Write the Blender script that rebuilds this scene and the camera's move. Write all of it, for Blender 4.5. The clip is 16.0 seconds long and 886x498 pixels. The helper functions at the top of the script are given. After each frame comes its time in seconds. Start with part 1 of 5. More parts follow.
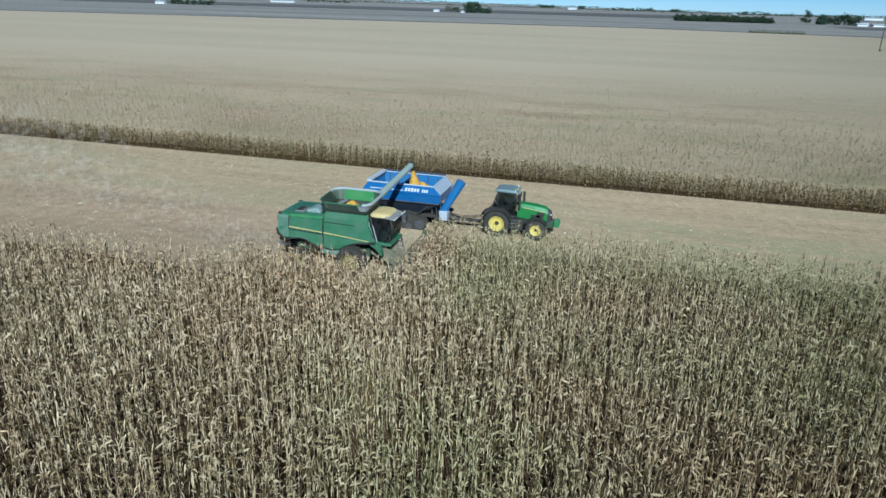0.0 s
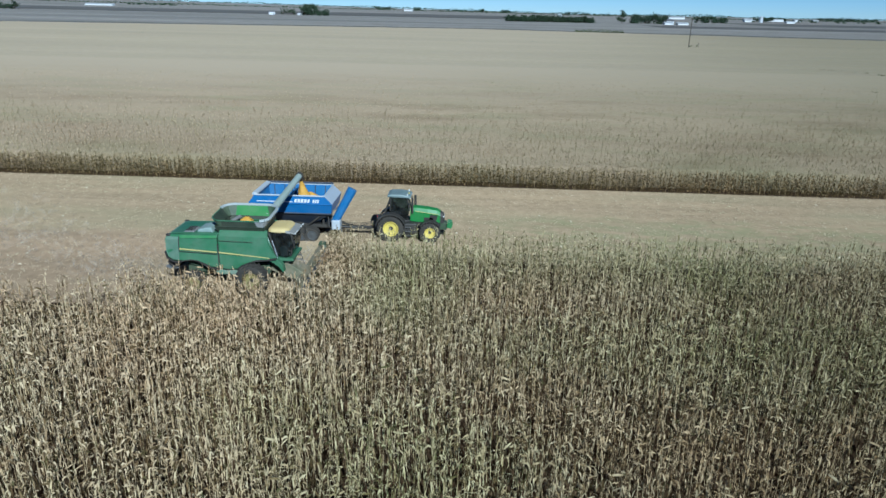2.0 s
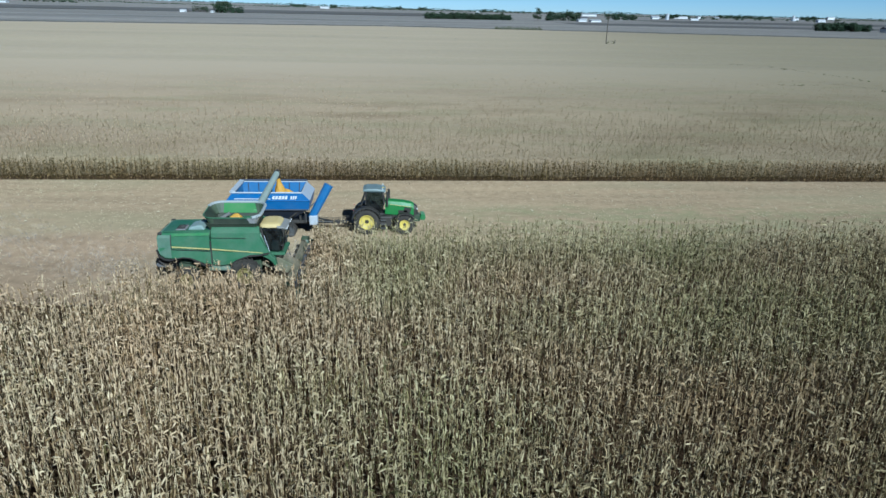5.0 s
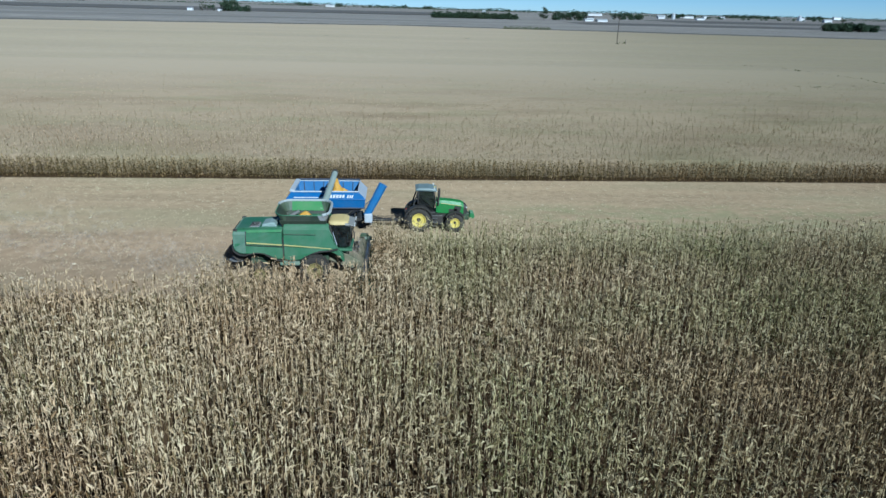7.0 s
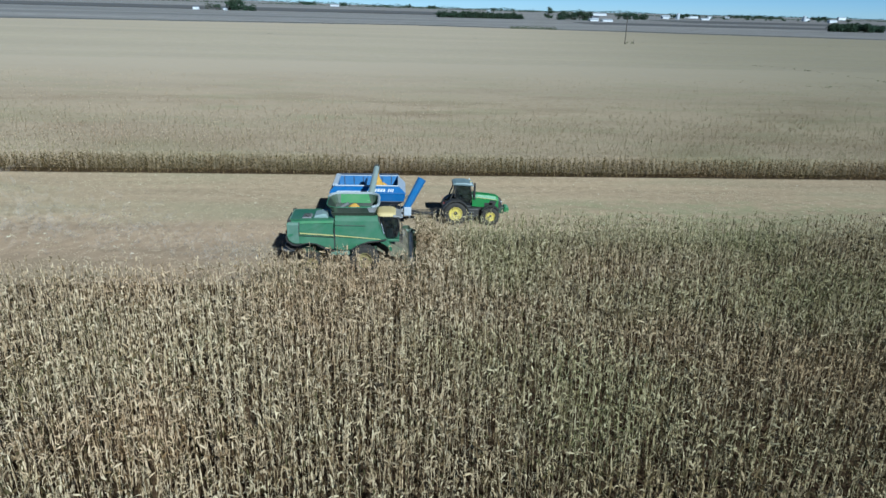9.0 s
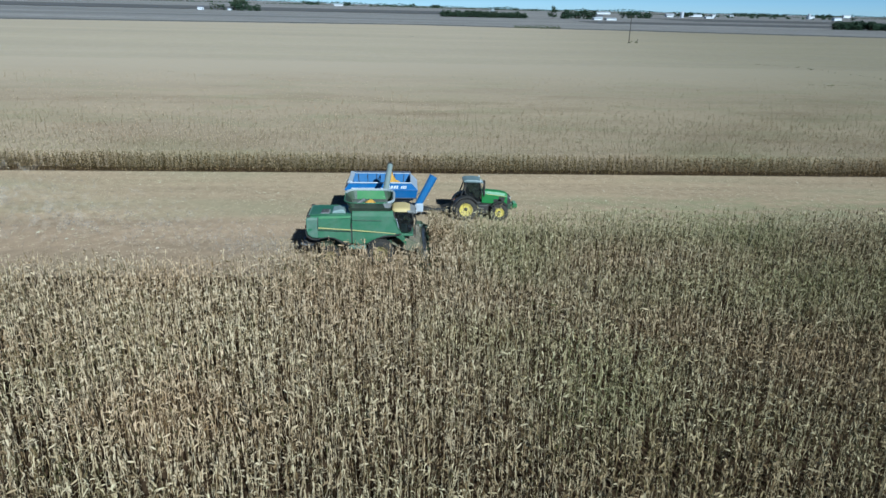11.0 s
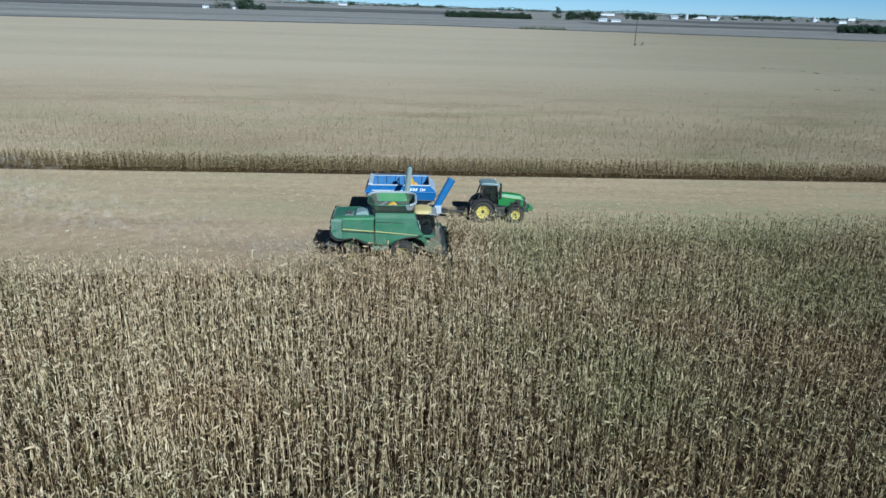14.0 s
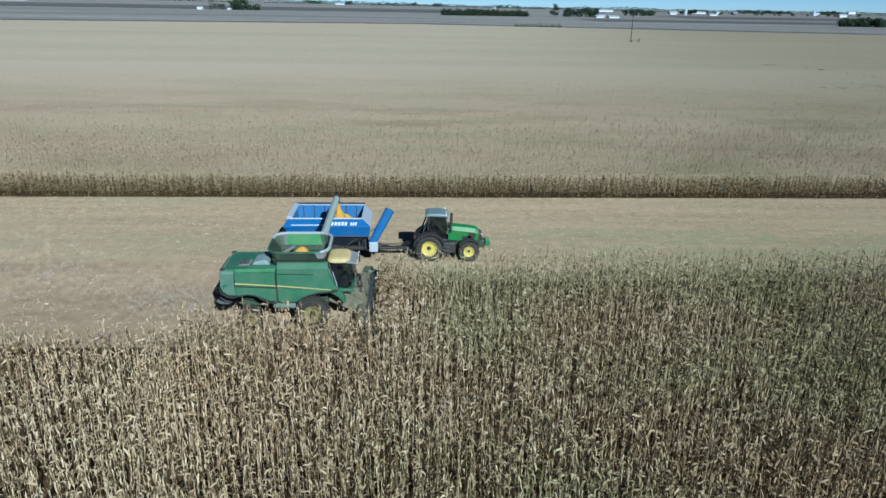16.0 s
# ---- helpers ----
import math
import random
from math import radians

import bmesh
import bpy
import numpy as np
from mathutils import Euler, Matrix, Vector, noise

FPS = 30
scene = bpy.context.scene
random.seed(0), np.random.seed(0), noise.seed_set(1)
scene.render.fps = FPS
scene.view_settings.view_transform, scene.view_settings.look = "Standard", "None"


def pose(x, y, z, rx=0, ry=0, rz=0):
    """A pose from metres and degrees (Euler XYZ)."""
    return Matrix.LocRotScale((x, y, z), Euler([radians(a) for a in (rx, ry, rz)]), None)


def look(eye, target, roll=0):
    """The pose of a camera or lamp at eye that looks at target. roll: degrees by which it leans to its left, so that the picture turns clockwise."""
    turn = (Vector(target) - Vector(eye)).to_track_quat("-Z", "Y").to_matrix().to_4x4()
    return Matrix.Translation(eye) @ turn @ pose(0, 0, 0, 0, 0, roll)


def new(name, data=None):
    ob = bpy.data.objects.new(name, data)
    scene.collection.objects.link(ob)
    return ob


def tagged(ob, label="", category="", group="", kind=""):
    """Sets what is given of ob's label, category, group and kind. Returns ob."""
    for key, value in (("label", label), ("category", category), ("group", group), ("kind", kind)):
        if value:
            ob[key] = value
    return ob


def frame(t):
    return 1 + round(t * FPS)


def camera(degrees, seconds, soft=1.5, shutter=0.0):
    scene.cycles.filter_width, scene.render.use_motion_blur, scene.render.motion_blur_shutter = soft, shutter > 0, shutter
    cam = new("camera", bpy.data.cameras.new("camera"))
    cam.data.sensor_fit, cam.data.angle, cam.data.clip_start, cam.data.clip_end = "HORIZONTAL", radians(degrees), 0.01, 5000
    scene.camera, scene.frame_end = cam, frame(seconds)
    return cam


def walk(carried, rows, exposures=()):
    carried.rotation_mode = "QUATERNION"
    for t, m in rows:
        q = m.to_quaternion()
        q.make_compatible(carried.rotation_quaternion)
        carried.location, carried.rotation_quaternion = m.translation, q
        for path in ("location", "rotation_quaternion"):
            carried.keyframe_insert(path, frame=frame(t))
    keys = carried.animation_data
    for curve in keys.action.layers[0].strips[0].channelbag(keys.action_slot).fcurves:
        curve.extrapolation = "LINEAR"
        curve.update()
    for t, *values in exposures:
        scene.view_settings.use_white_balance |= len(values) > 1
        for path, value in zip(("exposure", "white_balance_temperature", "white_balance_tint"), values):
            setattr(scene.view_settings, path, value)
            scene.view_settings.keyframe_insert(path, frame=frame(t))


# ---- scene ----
cam = camera(66.5, 16.0)

PATH = [
    (0, (9.042, -48.437, 16.743), (8.548, -46.623, 16.059), 1.5),
    (0.5, (7.795, -48.698, 16.75), (7.361, -46.867, 16.073), 1.4),
    (1, (6.977, -48.77, 16.764), (6.697, -46.907, 16.092), 1.1),
    (1.5, (6.36, -48.833, 16.942), (6.192, -46.957, 16.268), 1.3),
    (2, (5.986, -48.872, 16.959), (5.911, -46.989, 16.289), 1.2),
    (2.5, (5.517, -48.987, 16.991), (5.568, -47.104, 16.322), 1.1),
    (3, (4.955, -49.235, 17.058), (5.104, -47.356, 16.388), 1.0),
    (3.5, (4.421, -49.747, 17.149), (4.572, -47.869, 16.479), 1.3),
    (4, (3.887, -50.286, 17.057), (4.035, -48.407, 16.386), 1.3),
    (6.5, (-0.979, -52.866, 17.57), (-0.84, -50.988, 16.895), 1.3),
    (7, (-1.768, -53.218, 17.693), (-1.633, -51.34, 17.017), 1.4),
    (7.5, (-2.431, -53.522, 17.763), (-2.297, -51.645, 17.086), 1.4),
    (8, (-3.241, -54.034, 17.803), (-3.111, -52.157, 17.126), 1.4),
    (8.5, (-4.347, -54.773, 17.702), (-4.219, -52.895, 17.025), 1.4),
    (9, (-4.744, -55.248, 17.765), (-4.617, -53.371, 17.088), 1.5),
    (11.5, (-5.787, -57.685, 18.191), (-5.674, -55.807, 17.511), 1.3),
    (12, (-6.12, -57.883, 18.315), (-6.006, -56.005, 17.635), 1.5),
    (12.5, (-6.346, -58.158, 18.509), (-6.234, -56.28, 17.831), 1.5),
    (13, (-6.569, -58.461, 18.585), (-6.458, -56.583, 17.905), 1.5),
    (13.5, (-6.726, -58.445, 18.579), (-6.613, -56.568, 17.899), 1.6),
    (14, (-6.948, -58.486, 18.636), (-6.838, -56.608, 17.956), 1.7),
    (14.5, (-6.659, -57.645, 18.66), (-6.553, -55.768, 17.977), 1.5),
    (15, (-5.464, -55.007, 18.479), (-5.328, -53.132, 17.796), 1.5),
    (15.5, (-3.495, -51.485, 18.385), (-3.363, -49.61, 17.701), 1.2),
    (16, (-1.617, -47.509, 18.352), (-1.512, -45.632, 17.668), 1.0),
]
walk(cam, [(t, look(e, g, r)) for t, e, g, r in PATH], [(0.0, 0.22, 4990, -2), (16.0, 0.24, 4990, -2)])

# ---- light ----
SUN_EL, SUN_AZ = 33.0, -67.5  # height, and bearing from +x
sun_dir = Vector((math.cos(radians(SUN_AZ)) * math.cos(radians(SUN_EL)), math.sin(radians(SUN_AZ)) * math.cos(radians(SUN_EL)), math.sin(radians(SUN_EL))))
world = bpy.data.worlds.new("sky")
scene.world = world
world.use_nodes = True
wn = world.node_tree
sky = wn.nodes.new("ShaderNodeTexSky")
sky.sky_type, sky.sun_disc = "NISHITA", False
sky.sun_elevation, sky.sun_rotation = radians(SUN_EL), radians(90 - SUN_AZ)
sky.altitude = 2200
sky.air_density, sky.dust_density, sky.ozone_density = 0.75, 0.0, 6.0
# the sky pales smoothly from the zenith down to the horizon
where, split, low, pale = wn.nodes.new("ShaderNodeTexCoord"), wn.nodes.new("ShaderNodeSeparateXYZ"), wn.nodes.new("ShaderNodeMapRange"), wn.nodes.new("ShaderNodeVectorMath")
wn.links.new(where.outputs["Generated"], split.inputs[0])
wn.links.new(split.outputs["Z"], low.inputs["Value"])
low.interpolation_type = "SMOOTHSTEP"
low.inputs["From Min"].default_value, low.inputs["From Max"].default_value = 0.0, 0.6
low.inputs["To Min"].default_value, low.inputs["To Max"].default_value = 1.25, 0.44
pale.operation = "SCALE"
wn.links.new(sky.outputs[0], pale.inputs[0])
wn.links.new(low.outputs[0], pale.inputs["Scale"])
wn.links.new(pale.outputs[0], wn.nodes["Background"].inputs[0])
wn.nodes["Background"].inputs[1].default_value = 0.05
lamp = bpy.data.lights.new("sun", "SUN")
lamp.energy, lamp.angle, lamp.color = 5.0, radians(0.53), (1.0, 0.96, 0.90)
new("sun", lamp).matrix_world = look(sun_dir * 60, (0, 0, 0))


# ---- materials ----
def nodes_of(name):
    m = bpy.data.materials.new(name)
    m.use_nodes = True
    nt = m.node_tree
    return m, nt, nt.nodes, nt.links, nt.nodes["Principled BSDF"]


def noise_node(nt, scale, detail=4.0, rough=0.6, vec=None, stretch=None):
    n = nt.nodes.new("ShaderNodeTexNoise")
    n.inputs["Scale"].default_value, n.inputs["Detail"].default_value, n.inputs["Roughness"].default_value = scale, detail, rough
    co = nt.nodes.new("ShaderNodeTexCoord").outputs["Object"] if vec is None else vec
    if stretch:
        mp = nt.nodes.new("ShaderNodeMapping")
        mp.inputs["Scale"].default_value = stretch
        nt.links.new(co, mp.inputs[0])
        co = mp.outputs[0]
    nt.links.new(co, n.inputs["Vector"])
    return n


def ramp_node(nt, fac, stops):
    r = nt.nodes.new("ShaderNodeValToRGB")
    e = r.color_ramp.elements
    while len(e) < len(stops):
        e.new(0.5)
    for k, (p, c) in enumerate(stops):
        e[k].position, e[k].color = p, (*c, 1)
    nt.links.new(fac, r.inputs[0])
    return r


def mix_node(nt, fac, a, b, kind="MIX"):
    m = nt.nodes.new("ShaderNodeMix")
    m.data_type, m.blend_type = "RGBA", kind
    for sock, v in ((m.inputs[0], fac), (m.inputs[6], a), (m.inputs[7], b)):
        if isinstance(v, (int, float)):
            sock.default_value = v
        elif isinstance(v, tuple):
            sock.default_value = (*v, 1)
        else:
            nt.links.new(v, sock)
    return m.outputs[2]


def bump_node(nt, height, strength, distance, bsdf):
    b = nt.nodes.new("ShaderNodeBump")
    b.inputs["Strength"].default_value, b.inputs["Distance"].default_value = strength, distance
    nt.links.new(height, b.inputs["Height"])
    nt.links.new(b.outputs[0], bsdf.inputs["Normal"])


def paint(name, color, rough=0.45, metal=0.0, dust=0.35, dust_color=(0.36, 0.31, 0.23), spread=0.25):
    """Painted or bare metal with a film of field dust in patches and streaks."""
    m, nt, ns, ln, b = nodes_of(name)
    big = noise_node(nt, 0.9, 5)
    fine = noise_node(nt, 11.0, 4, stretch=(1, 1, 0.35))
    base = mix_node(nt, fine.outputs[0], tuple(c * (1 - spread) for c in color), tuple(min(1, c * (1 + spread)) for c in color))
    amount = ramp_node(nt, big.outputs[0], [(0.35, (dust * 0.35,) * 3), (0.7, (dust,) * 3)])
    ln.new(mix_node(nt, amount.outputs[0], base, dust_color), b.inputs["Base Color"])
    r = ramp_node(nt, fine.outputs[0], [(0.2, (rough * 0.8,) * 3), (0.8, (min(1, rough * 1.35),) * 3)])
    ln.new(r.outputs[0], b.inputs["Roughness"])
    b.inputs["Metallic"].default_value = metal
    bump_node(nt, fine.outputs[0], 0.12, 0.01, b)
    return m


def leaf_material(name, stops, patch, patch_scale, patch_amount=0.7, glow=0.25, side_shade=None, clump=0.0, tilt=0.0):
    """Dry leaf: a colour by leaf, drifting over the field, with light passing through."""
    m, nt, ns, ln, b = nodes_of(name)
    geo = ns.new("ShaderNodeNewGeometry")
    tone = ramp_node(nt, geo.outputs["Random Per Island"], stops)
    drift = noise_node(nt, patch_scale, 3, 0.55, geo.outputs["Position"])
    amount = ramp_node(nt, drift.outputs[0], [(0.50, (0, 0, 0)), (0.68, (patch_amount,) * 3)])
    drift2 = noise_node(nt, patch_scale * 1.3, 3, 0.55, geo.outputs["Position"], (1, 1.7, 1))
    shade = ramp_node(nt, drift2.outputs[0], [(0.34, (0.97, 0.885, 0.815)), (0.5, (1.0, 0.99, 0.965)), (0.66, (1.015, 1.065, 0.97))])
    col = mix_node(nt, amount.outputs[0], tone.outputs[0], patch)
    col = mix_node(nt, 1.0, col, shade.outputs[0], "MULTIPLY")
    if clump:
        tuft_noise = noise_node(nt, clump, 2, 0.6, geo.outputs["Position"])
        uneven = ramp_node(nt, tuft_noise.outputs[0], [(0.34, (0.66, 0.62, 0.58)), (0.5, (1.0, 0.99, 0.98)), (0.66, (1.15, 1.15, 1.13))])
        col = mix_node(nt, 1.0, col, uneven.outputs[0], "MULTIPLY")
    if side_shade:
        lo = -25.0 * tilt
        # shade painted in: leaves darken towards +x, away from the antisolar side
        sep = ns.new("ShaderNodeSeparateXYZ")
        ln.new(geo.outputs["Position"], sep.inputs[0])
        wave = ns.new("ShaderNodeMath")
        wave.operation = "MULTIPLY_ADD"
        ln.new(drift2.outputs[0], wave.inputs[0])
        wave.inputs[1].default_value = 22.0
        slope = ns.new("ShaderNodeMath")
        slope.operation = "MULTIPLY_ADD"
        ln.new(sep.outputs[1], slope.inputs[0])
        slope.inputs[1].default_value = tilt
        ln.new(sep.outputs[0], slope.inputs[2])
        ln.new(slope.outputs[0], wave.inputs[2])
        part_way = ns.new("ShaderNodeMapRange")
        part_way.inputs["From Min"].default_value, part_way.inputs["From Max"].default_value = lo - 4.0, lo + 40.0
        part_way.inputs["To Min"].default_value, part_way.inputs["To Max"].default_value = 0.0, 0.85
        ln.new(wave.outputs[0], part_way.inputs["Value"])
        col = mix_node(nt, part_way.outputs[0], col, side_shade, "MULTIPLY")
    b.inputs["Roughness"].default_value = 0.75
    b.inputs["Diffuse Roughness"].default_value = 0.6
    b.inputs["Specular IOR Level"].default_value = 0.25
    ln.new(col, b.inputs["Base Color"])
    tr = ns.new("ShaderNodeBsdfTranslucent")
    ln.new(col, tr.inputs[0])
    mx = ns.new("ShaderNodeMixShader")
    mx.inputs[0].default_value = glow
    ln.new(b.outputs[0], mx.inputs[1])
    ln.new(tr.outputs[0], mx.inputs[2])
    ln.new(mx.outputs[0], ns["Material Output"].inputs[0])
    return m


def span_node(nt, value, a, b):
    """0 at a and before, 1 at b and past it, smooth between."""
    r = nt.nodes.new("ShaderNodeMapRange")
    r.interpolation_type = "SMOOTHSTEP"
    r.inputs["From Min"].default_value, r.inputs["From Max"].default_value = min(a, b), max(a, b)
    r.inputs["To Min"].default_value, r.inputs["To Max"].default_value = (0.0, 1.0) if a < b else (1.0, 0.0)
    nt.links.new(value, r.inputs["Value"])
    return r.outputs[0]


def math_node(nt, kind, *values):
    n = nt.nodes.new("ShaderNodeMath")
    n.operation = kind
    for sock, v in zip(n.inputs, values):
        if isinstance(v, (int, float)):
            sock.default_value = v
        else:
            nt.links.new(v, sock)
    return n.outputs[0]


def ragged_place(nt, geo, scale, reach):
    """The place in the field, its x and y shifted by a noise of the given reach."""
    sep = nt.nodes.new("ShaderNodeSeparateXYZ")
    nt.links.new(geo.outputs["Position"], sep.inputs[0])
    wob = noise_node(nt, scale, 4, 0.6, geo.outputs["Position"])
    off = math_node(nt, "MULTIPLY_ADD", wob.outputs[0], 2 * reach, -reach)
    return math_node(nt, "ADD", sep.outputs[0], off), math_node(nt, "ADD", sep.outputs[1], off)


def soil_material(name, dark, light, grain_scale, band=None, tint=None, streak=0.0, fresh=None, weeds=None, bleached=None, green=None, swing=1.0, rust=None):
    """Soil or crop cover. fresh: colour of newly cut ground; weeds: of the weedy margin; bleached: paler tone taken on
    with +y; green: factor painting shade in towards +x.
    """
    m, nt, ns, ln, b = nodes_of(name)
    b.inputs["Diffuse Roughness"].default_value = 0.5
    geo = ns.new("ShaderNodeNewGeometry")
    fine = noise_node(nt, grain_scale, 6, 0.7, geo.outputs["Position"])
    broad = noise_node(nt, 0.02, 4, 0.55, geo.outputs["Position"], band or (1, 1, 1))
    col = ramp_node(nt, fine.outputs[0], [(0.28, dark), (0.72, light)]).outputs[0]
    tone = ramp_node(nt, broad.outputs[0], [(0.3, (1 - 0.2 * swing,) * 3), (0.7, (1 + 0.15 * swing, 1 + 0.13 * swing, 1 + 0.1 * swing))])
    col = mix_node(nt, 1.0, col, tone.outputs[0], "MULTIPLY")
    if streak:
        lines = noise_node(nt, 0.22, 4, 0.6, geo.outputs["Position"], (0.12, 1.5, 1))
        soft = ramp_node(nt, lines.outputs[0], [(0.32, (1 - streak,) * 3), (0.68, (1 + streak * 0.6,) * 3)])
        col = mix_node(nt, 1.0, col, soft.outputs[0], "MULTIPLY")
    if tint:
        spot = noise_node(nt, 0.09, 3, 0.5, geo.outputs["Position"], (0.5, 1.6, 1))
        am = ramp_node(nt, spot.outputs[0], [(0.48, (0, 0, 0)), (0.68, (0.55, 0.55, 0.55))])
        col = mix_node(nt, am.outputs[0], col, tint)
    if rust:
        spot = noise_node(nt, 0.05, 4, 0.6, geo.outputs["Position"], (0.7, 1.9, 3))
        am = ramp_node(nt, spot.outputs[0], [(0.50, (0, 0, 0)), (0.70, (0.6, 0.6, 0.6))])
        col = mix_node(nt, am.outputs[0], col, rust)
    if fresh or weeds:
        px, py = ragged_place(nt, geo, 0.25, 3.0)
        if fresh:
            where = math_node(nt, "MULTIPLY", span_node(nt, px, -8.0, -16.0), span_node(nt, py, 5.0, -3.0))
            col = mix_node(nt, where, col, fresh, "MULTIPLY")
        if weeds:
            tufts = ramp_node(nt, noise_node(nt, 0.8, 4, 0.6, geo.outputs["Position"], (0.5, 1, 1)).outputs[0], [(0.38, (0, 0, 0)), (0.62, (0.5, 0.5, 0.5))])
            where = math_node(nt, "MULTIPLY", span_node(nt, px, 2.0, 14.0), span_node(nt, py, 10.0, 6.0))
            col = mix_node(nt, math_node(nt, "MULTIPLY", where, tufts.outputs[0]), col, weeds)
    # colour shifts to a paler tone between y 40 and 150
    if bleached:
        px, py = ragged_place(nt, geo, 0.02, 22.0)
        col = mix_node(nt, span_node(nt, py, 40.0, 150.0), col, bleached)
    # the same side shade, multiplied into the cover's colour towards +x
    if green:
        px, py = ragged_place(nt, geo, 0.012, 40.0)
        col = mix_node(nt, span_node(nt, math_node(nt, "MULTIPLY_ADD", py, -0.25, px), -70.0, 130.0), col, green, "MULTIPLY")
    ln.new(col, b.inputs["Base Color"])
    b.inputs["Roughness"].default_value = 0.95
    b.inputs["Specular IOR Level"].default_value = 0.1
    bump_node(nt, fine.outputs[0], 0.5, 0.05, b)
    return m


GREEN = paint("green_paint", (0.014, 0.117, 0.041), 0.4, dust=0.30, dust_color=(0.242, 0.250, 0.211))
# brighter green for the tank's inner wall, sunlight painted in
GREEN_SUNLIT = paint("sunlit_green_paint", (0.016, 0.172, 0.027), 0.5, dust=0.16)
HOOD = paint("hood_green_paint", (0.022, 0.170, 0.030), 0.45, dust=0.06)
GREEN_DARK = paint("dark_green_paint", (0.009, 0.043, 0.017), 0.5, dust=0.2)
GREEN_WORN = paint("worn_green_paint", (0.045, 0.135, 0.075), 0.5, dust=0.5, dust_color=(0.27, 0.275, 0.24))
CHOPPER = paint("dusty_black_steel", (0.022, 0.021, 0.02), 0.7, dust=0.4, dust_color=(0.16, 0.13, 0.10))
TANK_DARK = paint("tank_shadow_green", (0.005, 0.019, 0.009), 0.6, dust=0.12)
GREEN_PALE = paint("dusty_green_paint", (0.078, 0.172, 0.101), 0.45, dust=0.55, dust_color=(0.312, 0.320, 0.281))
GREEN_MID = paint("mid_green_paint", (0.014, 0.156, 0.039), 0.4, dust=0.2)
HOPPER_DARK = paint("dark_blue_underside", (0.008, 0.023, 0.058), 0.6, dust=0.15)
YELLOW = paint("yellow_paint", (0.640, 0.505, 0.055), 0.4, dust=0.35, dust_color=(0.468, 0.429, 0.312))
SNOUT = paint("dark_snout_green", (0.016, 0.055, 0.022), 0.6, dust=0.35, dust_color=(0.12, 0.095, 0.06))
# the tan share also paints in airborne dust hanging over the head
HEAD_DUST = paint("dust_haze_head_green", (0.05, 0.085, 0.045), 0.85, dust=0.9, dust_color=(0.29, 0.225, 0.15), spread=0.25)
STRIPE = paint("stripe_yellow", (0.452, 0.421, 0.125), 0.5, dust=0.4)
BLUE = paint("blue_paint", (0.006, 0.112, 0.330), 0.35, dust=0.10)
BLUE_IN = paint("blue_inside", (0.009, 0.117, 0.312), 0.4, dust=0.10)
PALE = paint("pale_metal", (0.429, 0.468, 0.515), 0.45, dust=0.3, dust_color=(0.390, 0.374, 0.343))
# the cart's blue end walls made pale: glare and haze painted in
BLUE_GLARE = paint("glare_blue_paint", (0.37, 0.42, 0.49), 0.45, dust=0.3, dust_color=(0.390, 0.374, 0.343))
RIM_GREY = paint("dusty_rim_grey", (0.30, 0.34, 0.34), 0.6, dust=0.5, dust_color=(0.36, 0.35, 0.33))
PALE_DUSTY = paint("pale_dusty_metal", (0.20, 0.29, 0.27), 0.5, dust=0.4, dust_color=(0.328, 0.328, 0.296))
WHITE = paint("white_paint", (0.640, 0.655, 0.671), 0.5, dust=0.08)
GREY = paint("grey_metal", (0.172, 0.183, 0.195), 0.5, 0.2, dust=0.35)
BLACK = paint("black_plastic", (0.010, 0.010, 0.011), 0.55, dust=0.12)
RUBBER = paint("tyre_rubber", (0.014, 0.013, 0.012), 0.85, dust=0.3, dust_color=(0.156, 0.133, 0.101))
ROOF = paint("dusty_cab_roof", (0.593, 0.452, 0.172), 0.55, dust=0.35, dust_color=(0.484, 0.406, 0.257))
VISOR = paint("grey_visor", (0.21, 0.22, 0.225), 0.5, dust=0.35)
ROOF_GREY = paint("grey_cab_roof", (0.13, 0.19, 0.19), 0.45, dust=0.3, dust_color=(0.351, 0.351, 0.328))
DARK_STEEL = paint("dark_wheel_metal", (0.045, 0.05, 0.055), 0.6, dust=0.25, dust_color=(0.16, 0.14, 0.11))
STEEL = paint("steel", (0.273, 0.281, 0.289), 0.4, 0.8, dust=0.3)
LAMP_RED = paint("red_lens", (0.390, 0.016, 0.016), 0.25, dust=0.1)
LAMP_CLEAR = paint("clear_lens", (0.585, 0.585, 0.562), 0.2, dust=0.1)


def glass_material():
    m, nt, ns, ln, b = nodes_of("cab_glass")
    clear, shine, fres, mx = ns.new("ShaderNodeBsdfTransparent"), ns.new("ShaderNodeBsdfGlossy"), ns.new("ShaderNodeFresnel"), ns.new("ShaderNodeMixShader")
    clear.inputs[0].default_value = (0.20, 0.26, 0.26, 1)
    shine.inputs["Roughness"].default_value = 0.05
    fres.inputs[0].default_value = 1.5
    ln.new(fres.outputs[0], mx.inputs[0])
    ln.new(clear.outputs[0], mx.inputs[1])
    ln.new(shine.outputs[0], mx.inputs[2])
    film, dusty = ns.new("ShaderNodeBsdfDiffuse"), ns.new("ShaderNodeMixShader")
    film.inputs[0].default_value = (0.30, 0.30, 0.28, 1)
    streaks = noise_node(nt, 3.0, 4, 0.6)
    amount = ramp_node(nt, streaks.outputs[0], [(0.3, (0.0, 0.0, 0.0)), (0.7, (0.07, 0.07, 0.07))])
    ln.new(amount.outputs[0], dusty.inputs[0])
    ln.new(mx.outputs[0], dusty.inputs[1])
    ln.new(film.outputs[0], dusty.inputs[2])
    ln.new(dusty.outputs[0], ns["Material Output"].inputs[0])
    return m


